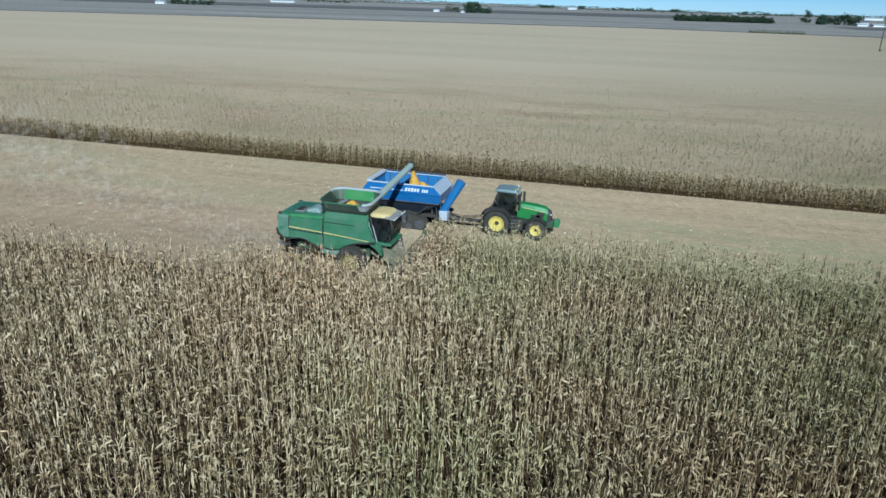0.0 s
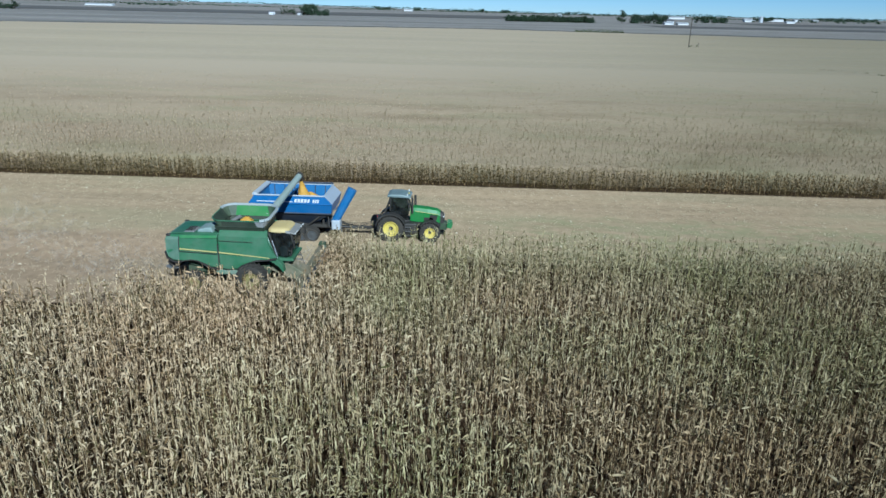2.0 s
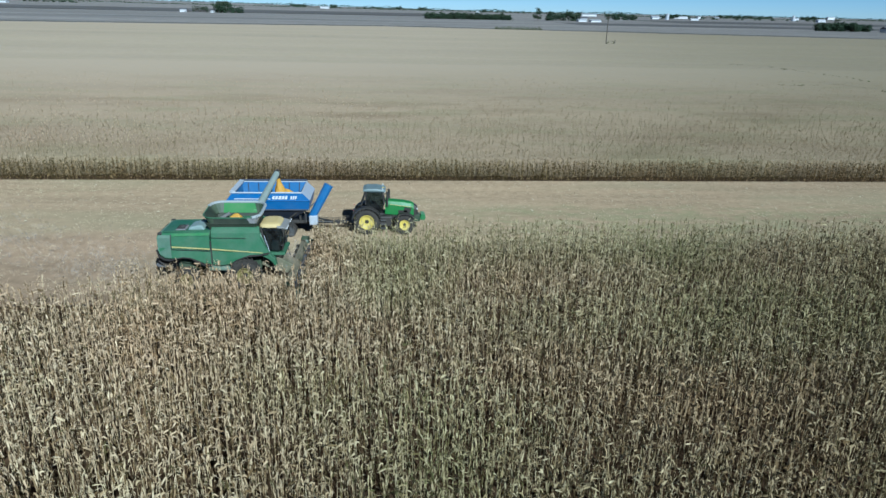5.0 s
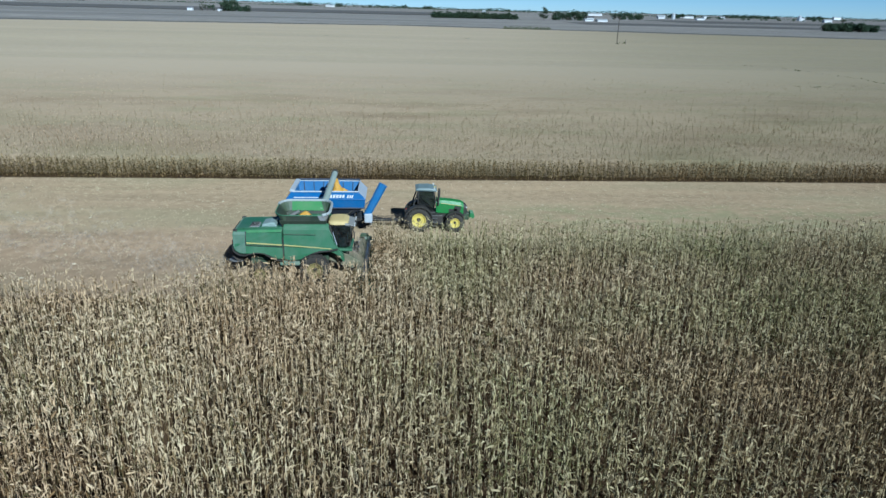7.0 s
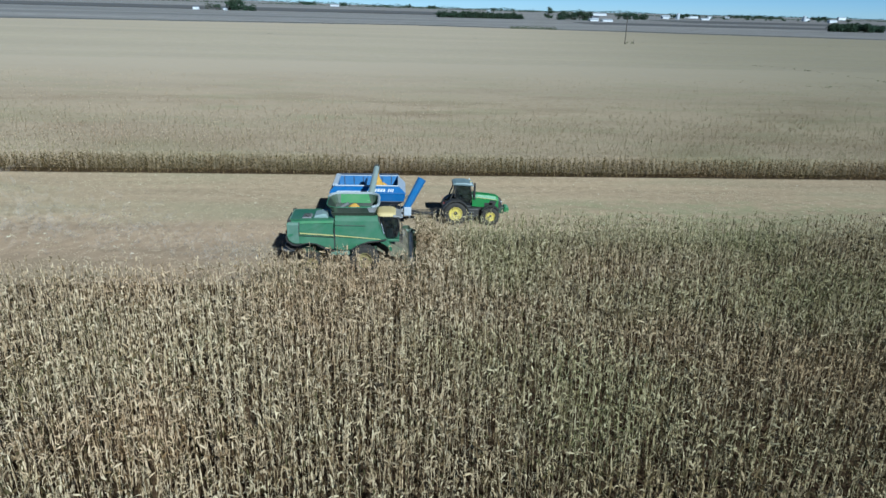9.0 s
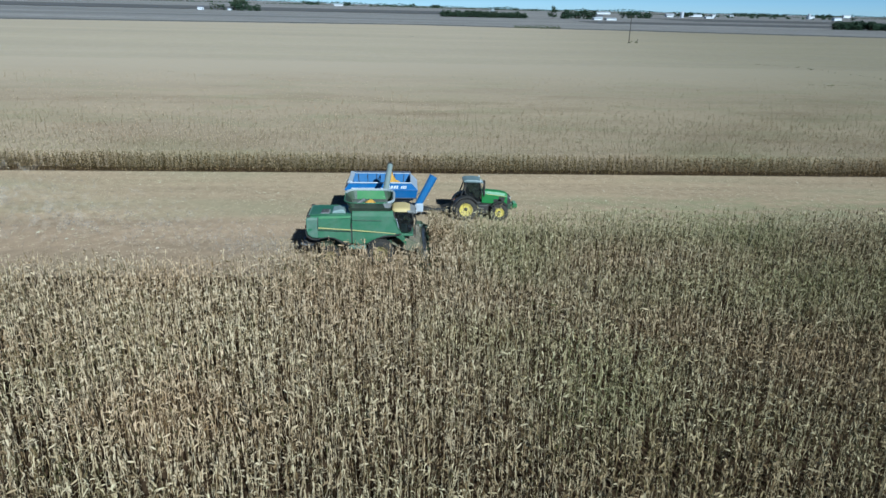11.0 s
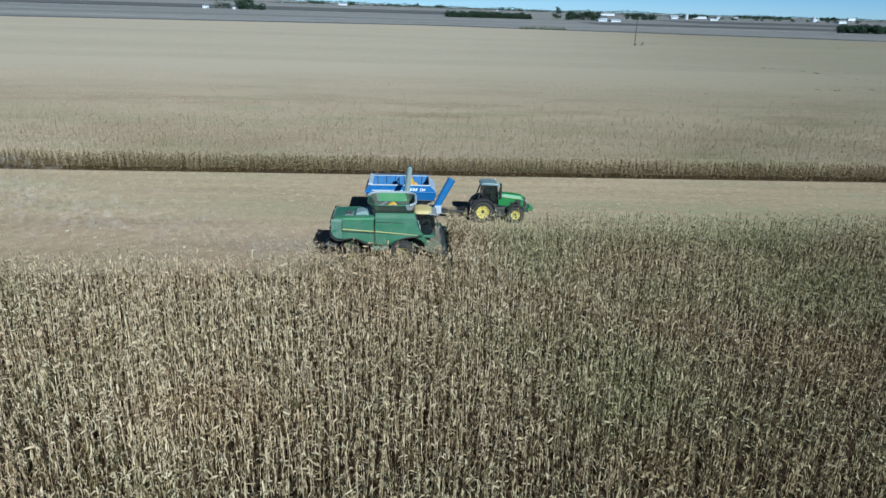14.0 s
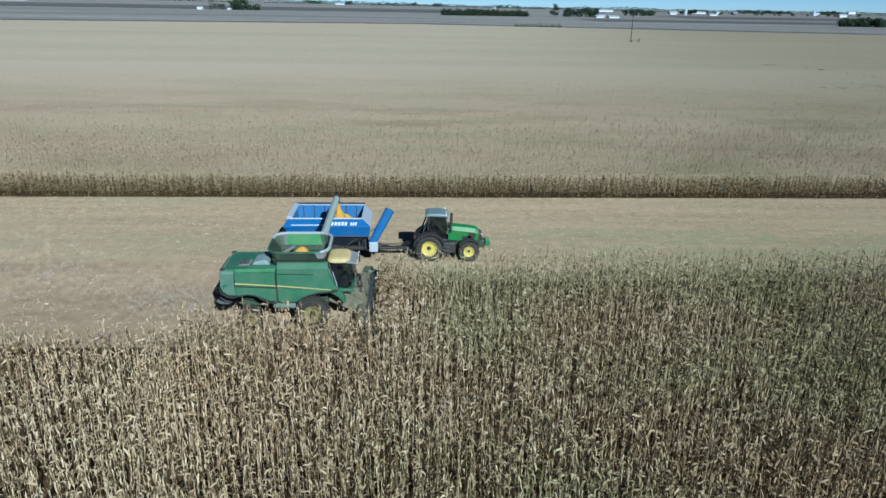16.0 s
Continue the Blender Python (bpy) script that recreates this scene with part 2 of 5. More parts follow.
def grain_material():
    m, nt, ns, ln, b = nodes_of("corn_grain")
    v = ns.new("ShaderNodeTexVoronoi")
    v.inputs["Scale"].default_value = 60
    ln.new(ns.new("ShaderNodeTexCoord").outputs["Object"], v.inputs["Vector"])
    big = noise_node(nt, 2.2, 4)
    a = ramp_node(nt, v.outputs["Distance"], [(0.1, (0.608, 0.312, 0.035)), (0.7, (0.328, 0.148, 0.016))])
    ln.new(mix_node(nt, big.outputs[0], a.outputs[0], (0.624, 0.367, 0.055)), b.inputs["Base Color"])
    b.inputs["Roughness"].default_value = 0.55
    bump_node(nt, v.outputs["Distance"], 0.6, 0.01, b)
    return m


GLASS, GRAIN = glass_material(), grain_material()
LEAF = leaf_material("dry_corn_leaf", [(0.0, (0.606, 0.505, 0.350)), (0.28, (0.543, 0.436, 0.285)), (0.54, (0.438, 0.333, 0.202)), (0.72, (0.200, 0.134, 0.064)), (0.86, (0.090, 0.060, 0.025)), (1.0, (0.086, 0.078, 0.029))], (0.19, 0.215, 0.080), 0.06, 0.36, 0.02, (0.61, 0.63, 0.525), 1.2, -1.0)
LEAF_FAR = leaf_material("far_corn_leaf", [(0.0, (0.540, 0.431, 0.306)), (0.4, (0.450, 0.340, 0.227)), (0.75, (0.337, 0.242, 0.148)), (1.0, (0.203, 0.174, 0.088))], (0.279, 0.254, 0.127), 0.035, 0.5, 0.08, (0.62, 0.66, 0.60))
# browns for bare edge stalks, with the shade between them painted in
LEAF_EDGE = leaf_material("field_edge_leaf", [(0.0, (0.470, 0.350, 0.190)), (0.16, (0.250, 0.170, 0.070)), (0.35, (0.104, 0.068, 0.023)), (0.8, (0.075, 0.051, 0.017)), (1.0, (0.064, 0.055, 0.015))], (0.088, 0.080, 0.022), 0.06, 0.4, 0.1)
LITTER = leaf_material("corn_litter", [(0.0, (0.594, 0.507, 0.360)), (0.5, (0.499, 0.406, 0.275)), (1.0, (0.370, 0.296, 0.191))], (0.338, 0.328, 0.199), 0.06, 0.35, 0.1)
HUSK = leaf_material("bleached_husk", [(0.0, (0.60, 0.54, 0.42)), (1.0, (0.50, 0.43, 0.31))], (0.48, 0.43, 0.31), 0.1, 0.3, 0.1)
GROUND = soil_material("field_soil", (0.150, 0.138, 0.128), (0.238, 0.222, 0.208), 0.35, (0.06, 0.5, 1), (0.125, 0.128, 0.092), 0.0, None, None, None, None, 1.6, (0.105, 0.088, 0.080))
PLOUGHED = soil_material("ploughed_soil", (0.069, 0.064, 0.061), (0.117, 0.110, 0.103), 0.5, (0.25, 1.6, 1))
STUBBLE = soil_material("stubble_ground", (0.263, 0.195, 0.121), (0.403, 0.305, 0.193), 1.1, (0.5, 5.0, 1), (0.256, 0.228, 0.135), 0.16, (0.87, 0.845, 0.875), (0.205, 0.218, 0.108))
# soil tone lowered further to deepen the shade seen through the corn
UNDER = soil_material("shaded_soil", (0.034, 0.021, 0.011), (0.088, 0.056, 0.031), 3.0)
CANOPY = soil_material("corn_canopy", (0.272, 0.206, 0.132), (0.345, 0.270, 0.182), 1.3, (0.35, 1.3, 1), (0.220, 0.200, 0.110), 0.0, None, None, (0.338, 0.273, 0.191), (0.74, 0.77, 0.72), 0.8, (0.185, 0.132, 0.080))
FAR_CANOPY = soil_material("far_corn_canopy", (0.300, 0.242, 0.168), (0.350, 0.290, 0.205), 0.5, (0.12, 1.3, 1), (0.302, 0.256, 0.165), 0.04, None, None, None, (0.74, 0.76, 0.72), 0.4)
AUGER = paint("auger_paint", (0.257, 0.328, 0.281), 0.45, dust=0.5, dust_color=(0.390, 0.390, 0.359))
YELLOW_DUSTY = paint("dusty_yellow_paint", (0.281, 0.234, 0.055), 0.7, dust=0.7, dust_color=(0.195, 0.164, 0.109))
BARK = soil_material("bark", (0.047, 0.035, 0.027), (0.125, 0.094, 0.070), 6)
WOOD = soil_material("weathered_wood", (0.055, 0.047, 0.039), (0.125, 0.105, 0.086), 8)
FOLIAGE = leaf_material("tree_leaf", [(0.0, (0.050, 0.085, 0.048)), (0.5, (0.040, 0.070, 0.042)), (1.0, (0.065, 0.090, 0.050))], (0.070, 0.070, 0.031), 0.01, 0.4, 0.2)
SCRUB = leaf_material("scrub_leaf", [(0.0, (0.094, 0.117, 0.047)), (0.5, (0.070, 0.094, 0.035)), (1.0, (0.125, 0.117, 0.055))], (0.094, 0.086, 0.039), 0.05, 0.3, 0.2)
ROOFING = soil_material("shingle_roof", (0.078, 0.078, 0.086), (0.156, 0.156, 0.164), 1.5)
SIDING = paint("white_siding", (0.624, 0.632, 0.640), 0.6, dust=0.1)
SHEET_ROOF = paint("metal_sheet_roof", (0.546, 0.569, 0.593), 0.4, 0.3, dust=0.15)
PANE = paint("dark_pane", (0.023, 0.027, 0.035), 0.15, dust=0.03)


# ---- mesh helpers ----
def part(name, bm, material, parent=None, label=""):
    """Links a bmesh as one mesh object under a thing or a part."""
    me = bpy.data.meshes.new(name)
    bmesh.ops.recalc_face_normals(bm, faces=bm.faces[:])
    bm.to_mesh(me)
    bm.free()
    me.materials.append(material)
    ob = new(name, me)
    ob.parent = parent
    return tagged(ob, label)


def empty(name, x, y, z=0.0):
    e = new(name)
    e.location = (x, y, z)
    return e


def box(x0, x1, y0, y1, z0, z1, bevel=0.03, bm=None, m=None):
    bm = bm or bmesh.new()
    vs = bmesh.ops.create_cube(bm, size=1)["verts"]
    for v in vs:
        v.co = Vector((x0 + (v.co.x + 0.5) * (x1 - x0), y0 + (v.co.y + 0.5) * (y1 - y0), z0 + (v.co.z + 0.5) * (z1 - z0)))
    if m:
        bmesh.ops.transform(bm, matrix=m, verts=vs)
    if bevel:
        es = list({e for v in vs for e in v.link_edges})
        bmesh.ops.bevel(bm, geom=es, offset=bevel, segments=2, affect="EDGES", profile=0.5)
    return bm


def prism(profile, y0, y1, bevel=0.03, bm=None):
    """A profile in x and z, drawn out from y0 to y1."""
    bm = bm or bmesh.new()
    a = [bm.verts.new((x, y0, z)) for x, z in profile]
    c = [bm.verts.new((x, y1, z)) for x, z in profile]
    n = len(profile)
    f1, f2 = bm.faces.new(a), bm.faces.new(list(reversed(c)))
    for i in range(n):
        bm.faces.new((a[i], c[i], c[(i + 1) % n], a[(i + 1) % n]))
    if bevel:
        bmesh.ops.bevel(bm, geom=list(f1.edges) + list(f2.edges), offset=bevel, segments=2, affect="EDGES", profile=0.5)
    return bm


def tube(p0, p1, r0, r1=None, seg=12, bm=None, cap=True):
    bm = bm or bmesh.new()
    p0, p1 = Vector(p0), Vector(p1)
    r1 = r0 if r1 is None else r1
    d = p1 - p0
    m = Matrix.Translation((p0 + p1) / 2) @ d.to_track_quat("Z", "Y").to_matrix().to_4x4()
    bmesh.ops.create_cone(bm, cap_ends=cap, segments=seg, radius1=r0, radius2=r1, depth=d.length, matrix=m)
    return bm


def lathe(profile, seg=28, bm=None, centre=(0, 0, 0)):
    """Turns a profile of (radius, y) about the y axis."""
    bm = bm or bmesh.new()
    cx, cy, cz = centre
    rings = []
    for r, y in profile:
        rings.append([bm.verts.new((cx + r * math.cos(2 * math.pi * k / seg), cy + y, cz + r * math.sin(2 * math.pi * k / seg))) for k in range(seg)])
    for a, c in zip(rings, rings[1:]):
        for k in range(seg):
            bm.faces.new((a[k], a[(k + 1) % seg], c[(k + 1) % seg], c[k]))
    return bm


def loft(rings, bm=None, close=True):
    """Joins loops of equally many points; caps both ends."""
    bm = bm or bmesh.new()
    vs = [[bm.verts.new(p) for p in r] for r in rings]
    n = len(vs[0])
    for a, c in zip(vs, vs[1:]):
        for k in range(n):
            bm.faces.new((a[k], a[(k + 1) % n], c[(k + 1) % n], c[k]))
    if close:
        bm.faces.new(vs[0]), bm.faces.new(list(reversed(vs[-1])))
    return bm


def slab(corners, normal, thick, bm=None):
    """A flat panel through corners, with a thickness along normal."""
    n = Vector(normal).normalized() * thick
    return loft([[Vector(c) for c in corners], [Vector(c) + n for c in corners]], bm)


def wheel(parent, x, y, r, width, rim_r, side, lugs=22, rim_paint=None, name="wheel"):
    """A farm wheel with a lugged tyre and a dished rim; side -1 faces -y."""
    hub = part(name, lathe([(0.0, side * width * 0.2), (rim_r * 0.2, side * width * 0.2), (rim_r * 0.26, side * width * 0.12), (rim_r * 0.26, -side * width * 0.3), (0.0, -side * width * 0.3)], 16), BLACK, parent)
    hub.location = (x, y, r)
    w = width / 2
    bm = lathe([(rim_r, -w * 0.82), (rim_r * 1.12, -w * 0.95), ((r + rim_r) / 2, -w), (r * 0.93, -w * 0.9), (r * 0.955, -w * 0.5), (r * 0.96, 0), (r * 0.955, w * 0.5), (r * 0.93, w * 0.9), ((r + rim_r) / 2, w), (rim_r * 1.12, w * 0.95), (rim_r, w * 0.82)], 36)
    for k in range(lugs * 2):
        s = 1 if k % 2 else -1
        m = Matrix.Rotation(2 * math.pi * k / (lugs * 2), 4, "Y") @ Matrix.Translation((0, s * w * 0.5, r * 0.965)) @ Matrix.Rotation(s * 0.6, 4, "Z")
        box(-0.035, 0.035, -w * 0.55, w * 0.55, -0.035, 0.035, 0, bm, m)
    part("tyre", bm, RUBBER, hub, "black rubber tyre with deep lugs")
    rim = lathe([(rim_r * 1.0, -w * 0.85), (rim_r * 1.0, w * 0.85)], 32)
    lathe([(rim_r * 1.03, side * w * 0.84), (rim_r * 0.95, side * w * 0.86), (rim_r * 0.88, side * w * 0.62), (rim_r * 0.74, side * w * 0.3), (rim_r * 0.46, side * w * 0.22), (rim_r * 0.30, side * w * 0.24), (rim_r * 0.28, side * w * 0.1)], 32, rim)
    for k in range(10):
        a = 2 * math.pi * k / 10
        tube((rim_r * 0.52 * math.cos(a), side * w * 0.2, rim_r * 0.52 * math.sin(a)), (rim_r * 0.52 * math.cos(a), side * w * 0.36, rim_r * 0.52 * math.sin(a)), 0.03, None, 6, rim)
    part("rim", rim, rim_paint or YELLOW, hub, "yellow painted steel rim")
    return hub


def arrays_mesh(name, verts, tris, material):
    """A mesh of triangles from arrays."""
    me = bpy.data.meshes.new(name)
    n, k = len(verts), len(tris)
    me.vertices.add(n)
    me.vertices.foreach_set("co", np.asarray(verts, np.float32).ravel())
    me.loops.add(k * 3)
    me.loops.foreach_set("vertex_index", np.asarray(tris, np.int32).ravel())
    me.polygons.add(k)
    me.polygons.foreach_set("loop_start", np.arange(0, k * 3, 3, dtype=np.int32))
    me.update(calc_edges=True)
    me.materials.append(material)
    return new(name, me)


# ---- ground and fields ----
HALF = 4900.0
CUT_FAR, CUT_NEAR, CUT_AHEAD, HEAD_X = 17.6, -12.85, -3.9, -2.95  # edges of the harvested strip


def rise(x, y):
    """The far land lifts gently, more so on one side."""
    f = min(1.0, max(0.0, (y - 1350) / 2400))
    g = min(1.0, max(0.0, (900 - x) / 3600))
    return (34 * g + 4 * noise.noise((x * 0.0011, y * 0.0007, 3.1))) * f * f * (3 - 2 * f)


def ground_sheet():
    bm = bmesh.new()
    xs = [-HALF + k * (2 * HALF / 56) for k in range(57)]
    ys = [-HALF, -1500, -600, -120, CUT_FAR + 0.6, 300, 700, 1100, 1350] + [1350 + k * (HALF - 1350) / 20 for k in range(1, 21)]
    grid = [[bm.verts.new((x, y, rise(x, y))) for x in xs] for y in ys]
    for j in range(len(ys) - 1):
        for i in range(len(xs) - 1):
            bm.faces.new((grid[j][i], grid[j][i + 1], grid[j + 1][i + 1], grid[j + 1][i])).smooth = True
    tagged(part("ground", bm, GROUND), "brown-grey harvested farmland reaching to the horizon", "ground", kind="structure")


def strip(name, x0, x1, y0, y1, z, material, label, category, step=8.0, wob=0.0):
    bm = bmesh.new()
    nx, ny = max(1, int((x1 - x0) / step)), max(1, int((y1 - y0) / step))
    rows = [[bm.verts.new((x0 + (x1 - x0) * i / nx, y0 + (y1 - y0) * j / ny, z + rise(x0 + (x1 - x0) * i / nx, y0 + (y1 - y0) * j / ny) + (noise.noise((i * 0.9, j * 0.9, z)) * wob))) for i in range(nx + 1)] for j in range(ny + 1)]
    for j in range(ny):
        for i in range(nx):
            bm.faces.new((rows[j][i], rows[j][i + 1], rows[j + 1][i + 1], rows[j + 1][i]))
    return tagged(part(name, bm, material), label, category, kind="structure")


ground_sheet()
strip("harvested_strip", -400, 400, CUT_NEAR - 0.3, CUT_FAR + 0.3, 0.02, STUBBLE, "pale straw-covered harvested corn ground", "ground", 20)
strip("soil_under_near_corn", -200, 220, -110, CUT_NEAR - 0.31, 0.02, UNDER, "dark soil between standing corn rows with shade painted in", "ground", 20)
strip("soil_under_far_corn", -300, 300, CUT_FAR + 0.31, CUT_FAR + 12, 0.02, UNDER, "dark soil under standing corn with shade painted in", "ground", 20)
strip("soil_under_uncut_corn", HEAD_X, 300, CUT_NEAR, CUT_AHEAD, 0.03, UNDER, "dark soil between uncut corn rows with shade painted in", "ground", 20)

rng = np.random.default_rng(7)


def leaf_strip(p, az, length, width, rise, droop, segs):
    """One leaf as triangles: it rises from p, arches over and hangs."""
    out = np.array([math.cos(az), math.sin(az), 0.0])
    side = np.array([-math.sin(az), math.cos(az), 0.0])
    pts, ang = [np.array(p, float)], rise
    for k in range(segs):
        d = out * math.cos(ang) + np.array([0, 0, math.sin(ang)])
        pts.append(pts[-1] + d * length / segs)
        ang -= droop / segs * 1.6
    twist = rng.uniform(-0.6, 0.6)
    vs, ts = [], []
    for k, q in enumerate(pts[:-1]):
        w = width * (0.75 if k == 0 else 1.0 - 0.25 * k / segs) / 2
        s = side * math.cos(twist * k) + np.array([0, 0, math.sin(twist * k)])
        vs += [q - s * w, q + s * w]
    vs.append(pts[-1])
    for k in range(segs - 1):
        a = 2 * k
        ts += [(a, a + 1, a + 3), (a, a + 3, a + 2)]
    ts.append((2 * segs - 2, 2 * segs - 1, 2 * segs))
    return vs, ts


def corn_plant(low, leaves, segs, stalk_sides, tassel, ear, reach=(0.32, 0.58), wide=(0.045, 0.085), hang=False, top_leaf=1.75):
    """One dry corn plant from the height low upwards."""
    vs, ts = [], []

    def add(v, t):
        o = len(vs)
        vs.extend(v)
        ts.extend([(a + o, b + o, c + o) for a, b, c in t])
    h = 1.95
    if stalk_sides:
        ring = [(math.cos(2 * math.pi * k / stalk_sides), math.sin(2 * math.pi * k / stalk_sides)) for k in range(stalk_sides)]
        v = [np.array([0.014 * c, 0.014 * s, low]) for c, s in ring] + [np.array([0.005 * c, 0.005 * s, h]) for c, s in ring]
        t = []
        for k in range(stalk_sides):
            a, b = k, (k + 1) % stalk_sides
            t += [(a, b, b + stalk_sides), (a, b + stalk_sides, a + stalk_sides)]
        add(v, t)
    def bend():
        """How steeply a leaf starts and how far it folds over; dry ones hang limp, arch, stand or stick out."""
        if not hang:
            return rng.uniform(0.65, 1.38), rng.uniform(1.8, 3.1)
        habit = rng.random()
        if habit < 0.50:
            up = rng.uniform(-1.2, 0.0)
            return up, (up + rng.uniform(1.4, 1.6)) / 0.8
        if habit < 0.70:
            up = rng.uniform(1.05, 1.5)
            return up, (up + rng.uniform(1.0, 1.7)) / 1.2
        if habit < 0.84:
            return rng.uniform(1.3, 1.55), rng.uniform(0.0, 0.4)
        return rng.uniform(-0.3, 0.5), rng.uniform(0.0, 0.6)
    plane = rng.uniform(0, math.pi)
    for k in range(leaves):
        z = low + 0.25 + (top_leaf - low - 0.25) * (k + rng.uniform(-0.3, 0.3)) / max(1, leaves - 1)
        az = plane + math.pi * (k % 2) + rng.uniform(-0.7, 0.7)
        top = (z / 1.8)
        add(*leaf_strip((0, 0, max(0.1, z)), az, rng.uniform(*reach) * (1.1 - 0.3 * top), rng.uniform(*wide), *bend(), segs))
    for k in range(tassel):
        add(*leaf_strip((0, 0, h - 0.06), rng.uniform(0, 6.28), rng.uniform(0.18, 0.34), 0.022, rng.uniform(0.35, 1.5), rng.uniform(0.1, 0.9), 2))
    if ear:
        az, z = plane + rng.uniform(-0.5, 0.5), rng.uniform(0.8, 1.05)
        c, s = math.cos(az), math.sin(az)
        p, q = np.array([0.03 * c, 0.03 * s, z]), np.array([0.12 * c, 0.12 * s, z - rng.uniform(0.1, 0.22)])
        sd = np.array([-s, c, 0]) * 0.03
        add([p, (p + q) / 2 + sd, (p + q) / 2 - sd + np.array([0, 0, 0.03]), q], [(0, 1, 2), (1, 3, 2), (0, 2, 3), (0, 3, 1)])
    return np.array(vs), np.array(ts)


def plant_field(name, xy, kinds, material, label, tall=1.0, uneven=0.075):
    """Plants at the places xy, out of a few kinds turned, leaned and scaled."""
    pick = rng.integers(0, len(kinds), len(xy))
    all_v, all_t, off = [], [], 0
    for i, (pv, pt) in enumerate(kinds):
        at = xy[pick == i]
        n = len(at)
        if not n:
            continue
        a, s = rng.uniform(0, 2 * math.pi, n), rng.normal(1.0, uneven, n).clip(0.7, 1.2)
        lx, ly = rng.normal(0, 0.06, n), rng.normal(0, 0.06, n)
        c, sn = np.cos(a)[:, None], np.sin(a)[:, None]
        x, y, z = pv[:, 0][None], pv[:, 1][None], pv[:, 2][None]
        zz = z * s[:, None] * tall
        out = np.stack([(c * x - sn * y) * s[:, None] + at[:, :1] + lx[:, None] * zz, (sn * x + c * y) * s[:, None] + at[:, 1:2] + ly[:, None] * zz, zz], -1)
        all_v.append(out.reshape(-1, 3))
        all_t.append((pt[None] + (np.arange(n) * len(pv))[:, None, None]).reshape(-1, 3) + off)
        off += n * len(pv)
    ob = arrays_mesh(name, np.concatenate(all_v), np.concatenate(all_t), material)
    return tagged(ob, label, "corn", kind="stuff")


def rows_of(x0, x1, y0, y1, pitch, keep):
    """Places along rows 0.76 m apart, with gaps and stray plants."""
    out = []
    y = y0
    while y < y1:
        x = np.arange(x0, x1, pitch) + rng.uniform(-0.06, 0.06, len(np.arange(x0, x1, pitch)))
        p = np.stack([x, y + rng.normal(0, 0.05, len(x))], 1)
        out.append(p[(rng.random(len(p)) < 0.95) & keep(p[:, 0], p[:, 1])])
        y += 0.76
    return np.concatenate(out)


full = [corn_plant(0.1, 10, 4, 3, 4, True, (0.25, 0.50), (0.044, 0.074), True, 1.88) for _ in range(14)]
upper = [corn_plant(0.55, 6, 2, 2, 2, False) for _ in range(12)]
edge = [corn_plant(0.0, 9, 3, 3, 2, True) for _ in range(12)]
tuft = [corn_plant(1.0, 3, 2, 0, 1, False) for _ in range(10)]

near_xy = rows_of(-62, 70, -43, CUT_NEAR, 0.235, lambda x, y: (x > -12 - 0.95 * (y + 57)) & (x < 6 + 0.98 * (y + 57)) & ((x > -13.8) | (y < -15.0)))
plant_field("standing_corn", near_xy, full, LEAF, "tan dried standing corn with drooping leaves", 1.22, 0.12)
fringe_xy = rows_of(-13.8, 6.0, -15.6, CUT_NEAR, 0.3, lambda x, y: y < CUT_NEAR)
plant_field("fringe_corn", fringe_xy, full, LEAF, "tan dried corn along the edge beside the combine", 1.13, 0.1)
face_xy = rows_of(HEAD_X - 0.5, HEAD_X + 0.8, CUT_NEAR + 0.6, CUT_AHEAD, 0.085, lambda x, y: x > HEAD_X - 0.5)
plant_field("cut_face_corn", face_xy, edge, LEAF, "tan stalks at the face being cut", 1.2)
ahead_xy = rows_of(HEAD_X + 0.75, 78, CUT_NEAR + 0.6, CUT_AHEAD, 0.235, lambda x, y: x > HEAD_X - 0.5)
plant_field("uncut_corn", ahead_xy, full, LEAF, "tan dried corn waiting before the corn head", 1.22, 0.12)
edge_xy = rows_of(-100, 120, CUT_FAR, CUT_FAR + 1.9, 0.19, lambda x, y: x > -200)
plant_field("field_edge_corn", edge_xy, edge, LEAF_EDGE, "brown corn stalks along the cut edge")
back_xy = rows_of(-120, 140, CUT_FAR + 2.28, 62, 0.36, lambda x, y: (rng.random(len(x)) < np.clip(1.05 - (y - 20) / 40, 0.12, 1.0)) & (x > -14 - 0.98 * (y + 52)) & (x < 8 + 0.82 * (y + 52)))
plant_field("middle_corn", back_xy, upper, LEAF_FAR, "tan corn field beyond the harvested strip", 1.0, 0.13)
far_xy = np.stack([rng.uniform(-200, 190, 8000), 62 + 50 * rng.random(8000) ** 1.6], 1)
far_xy = far_xy[(far_xy[:, 0] > -14 - 0.98 * (far_xy[:, 1] + 52)) & (far_xy[:, 0] < 8 + 0.82 * (far_xy[:, 1] + 52))]
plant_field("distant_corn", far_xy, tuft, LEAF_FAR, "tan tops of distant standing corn")


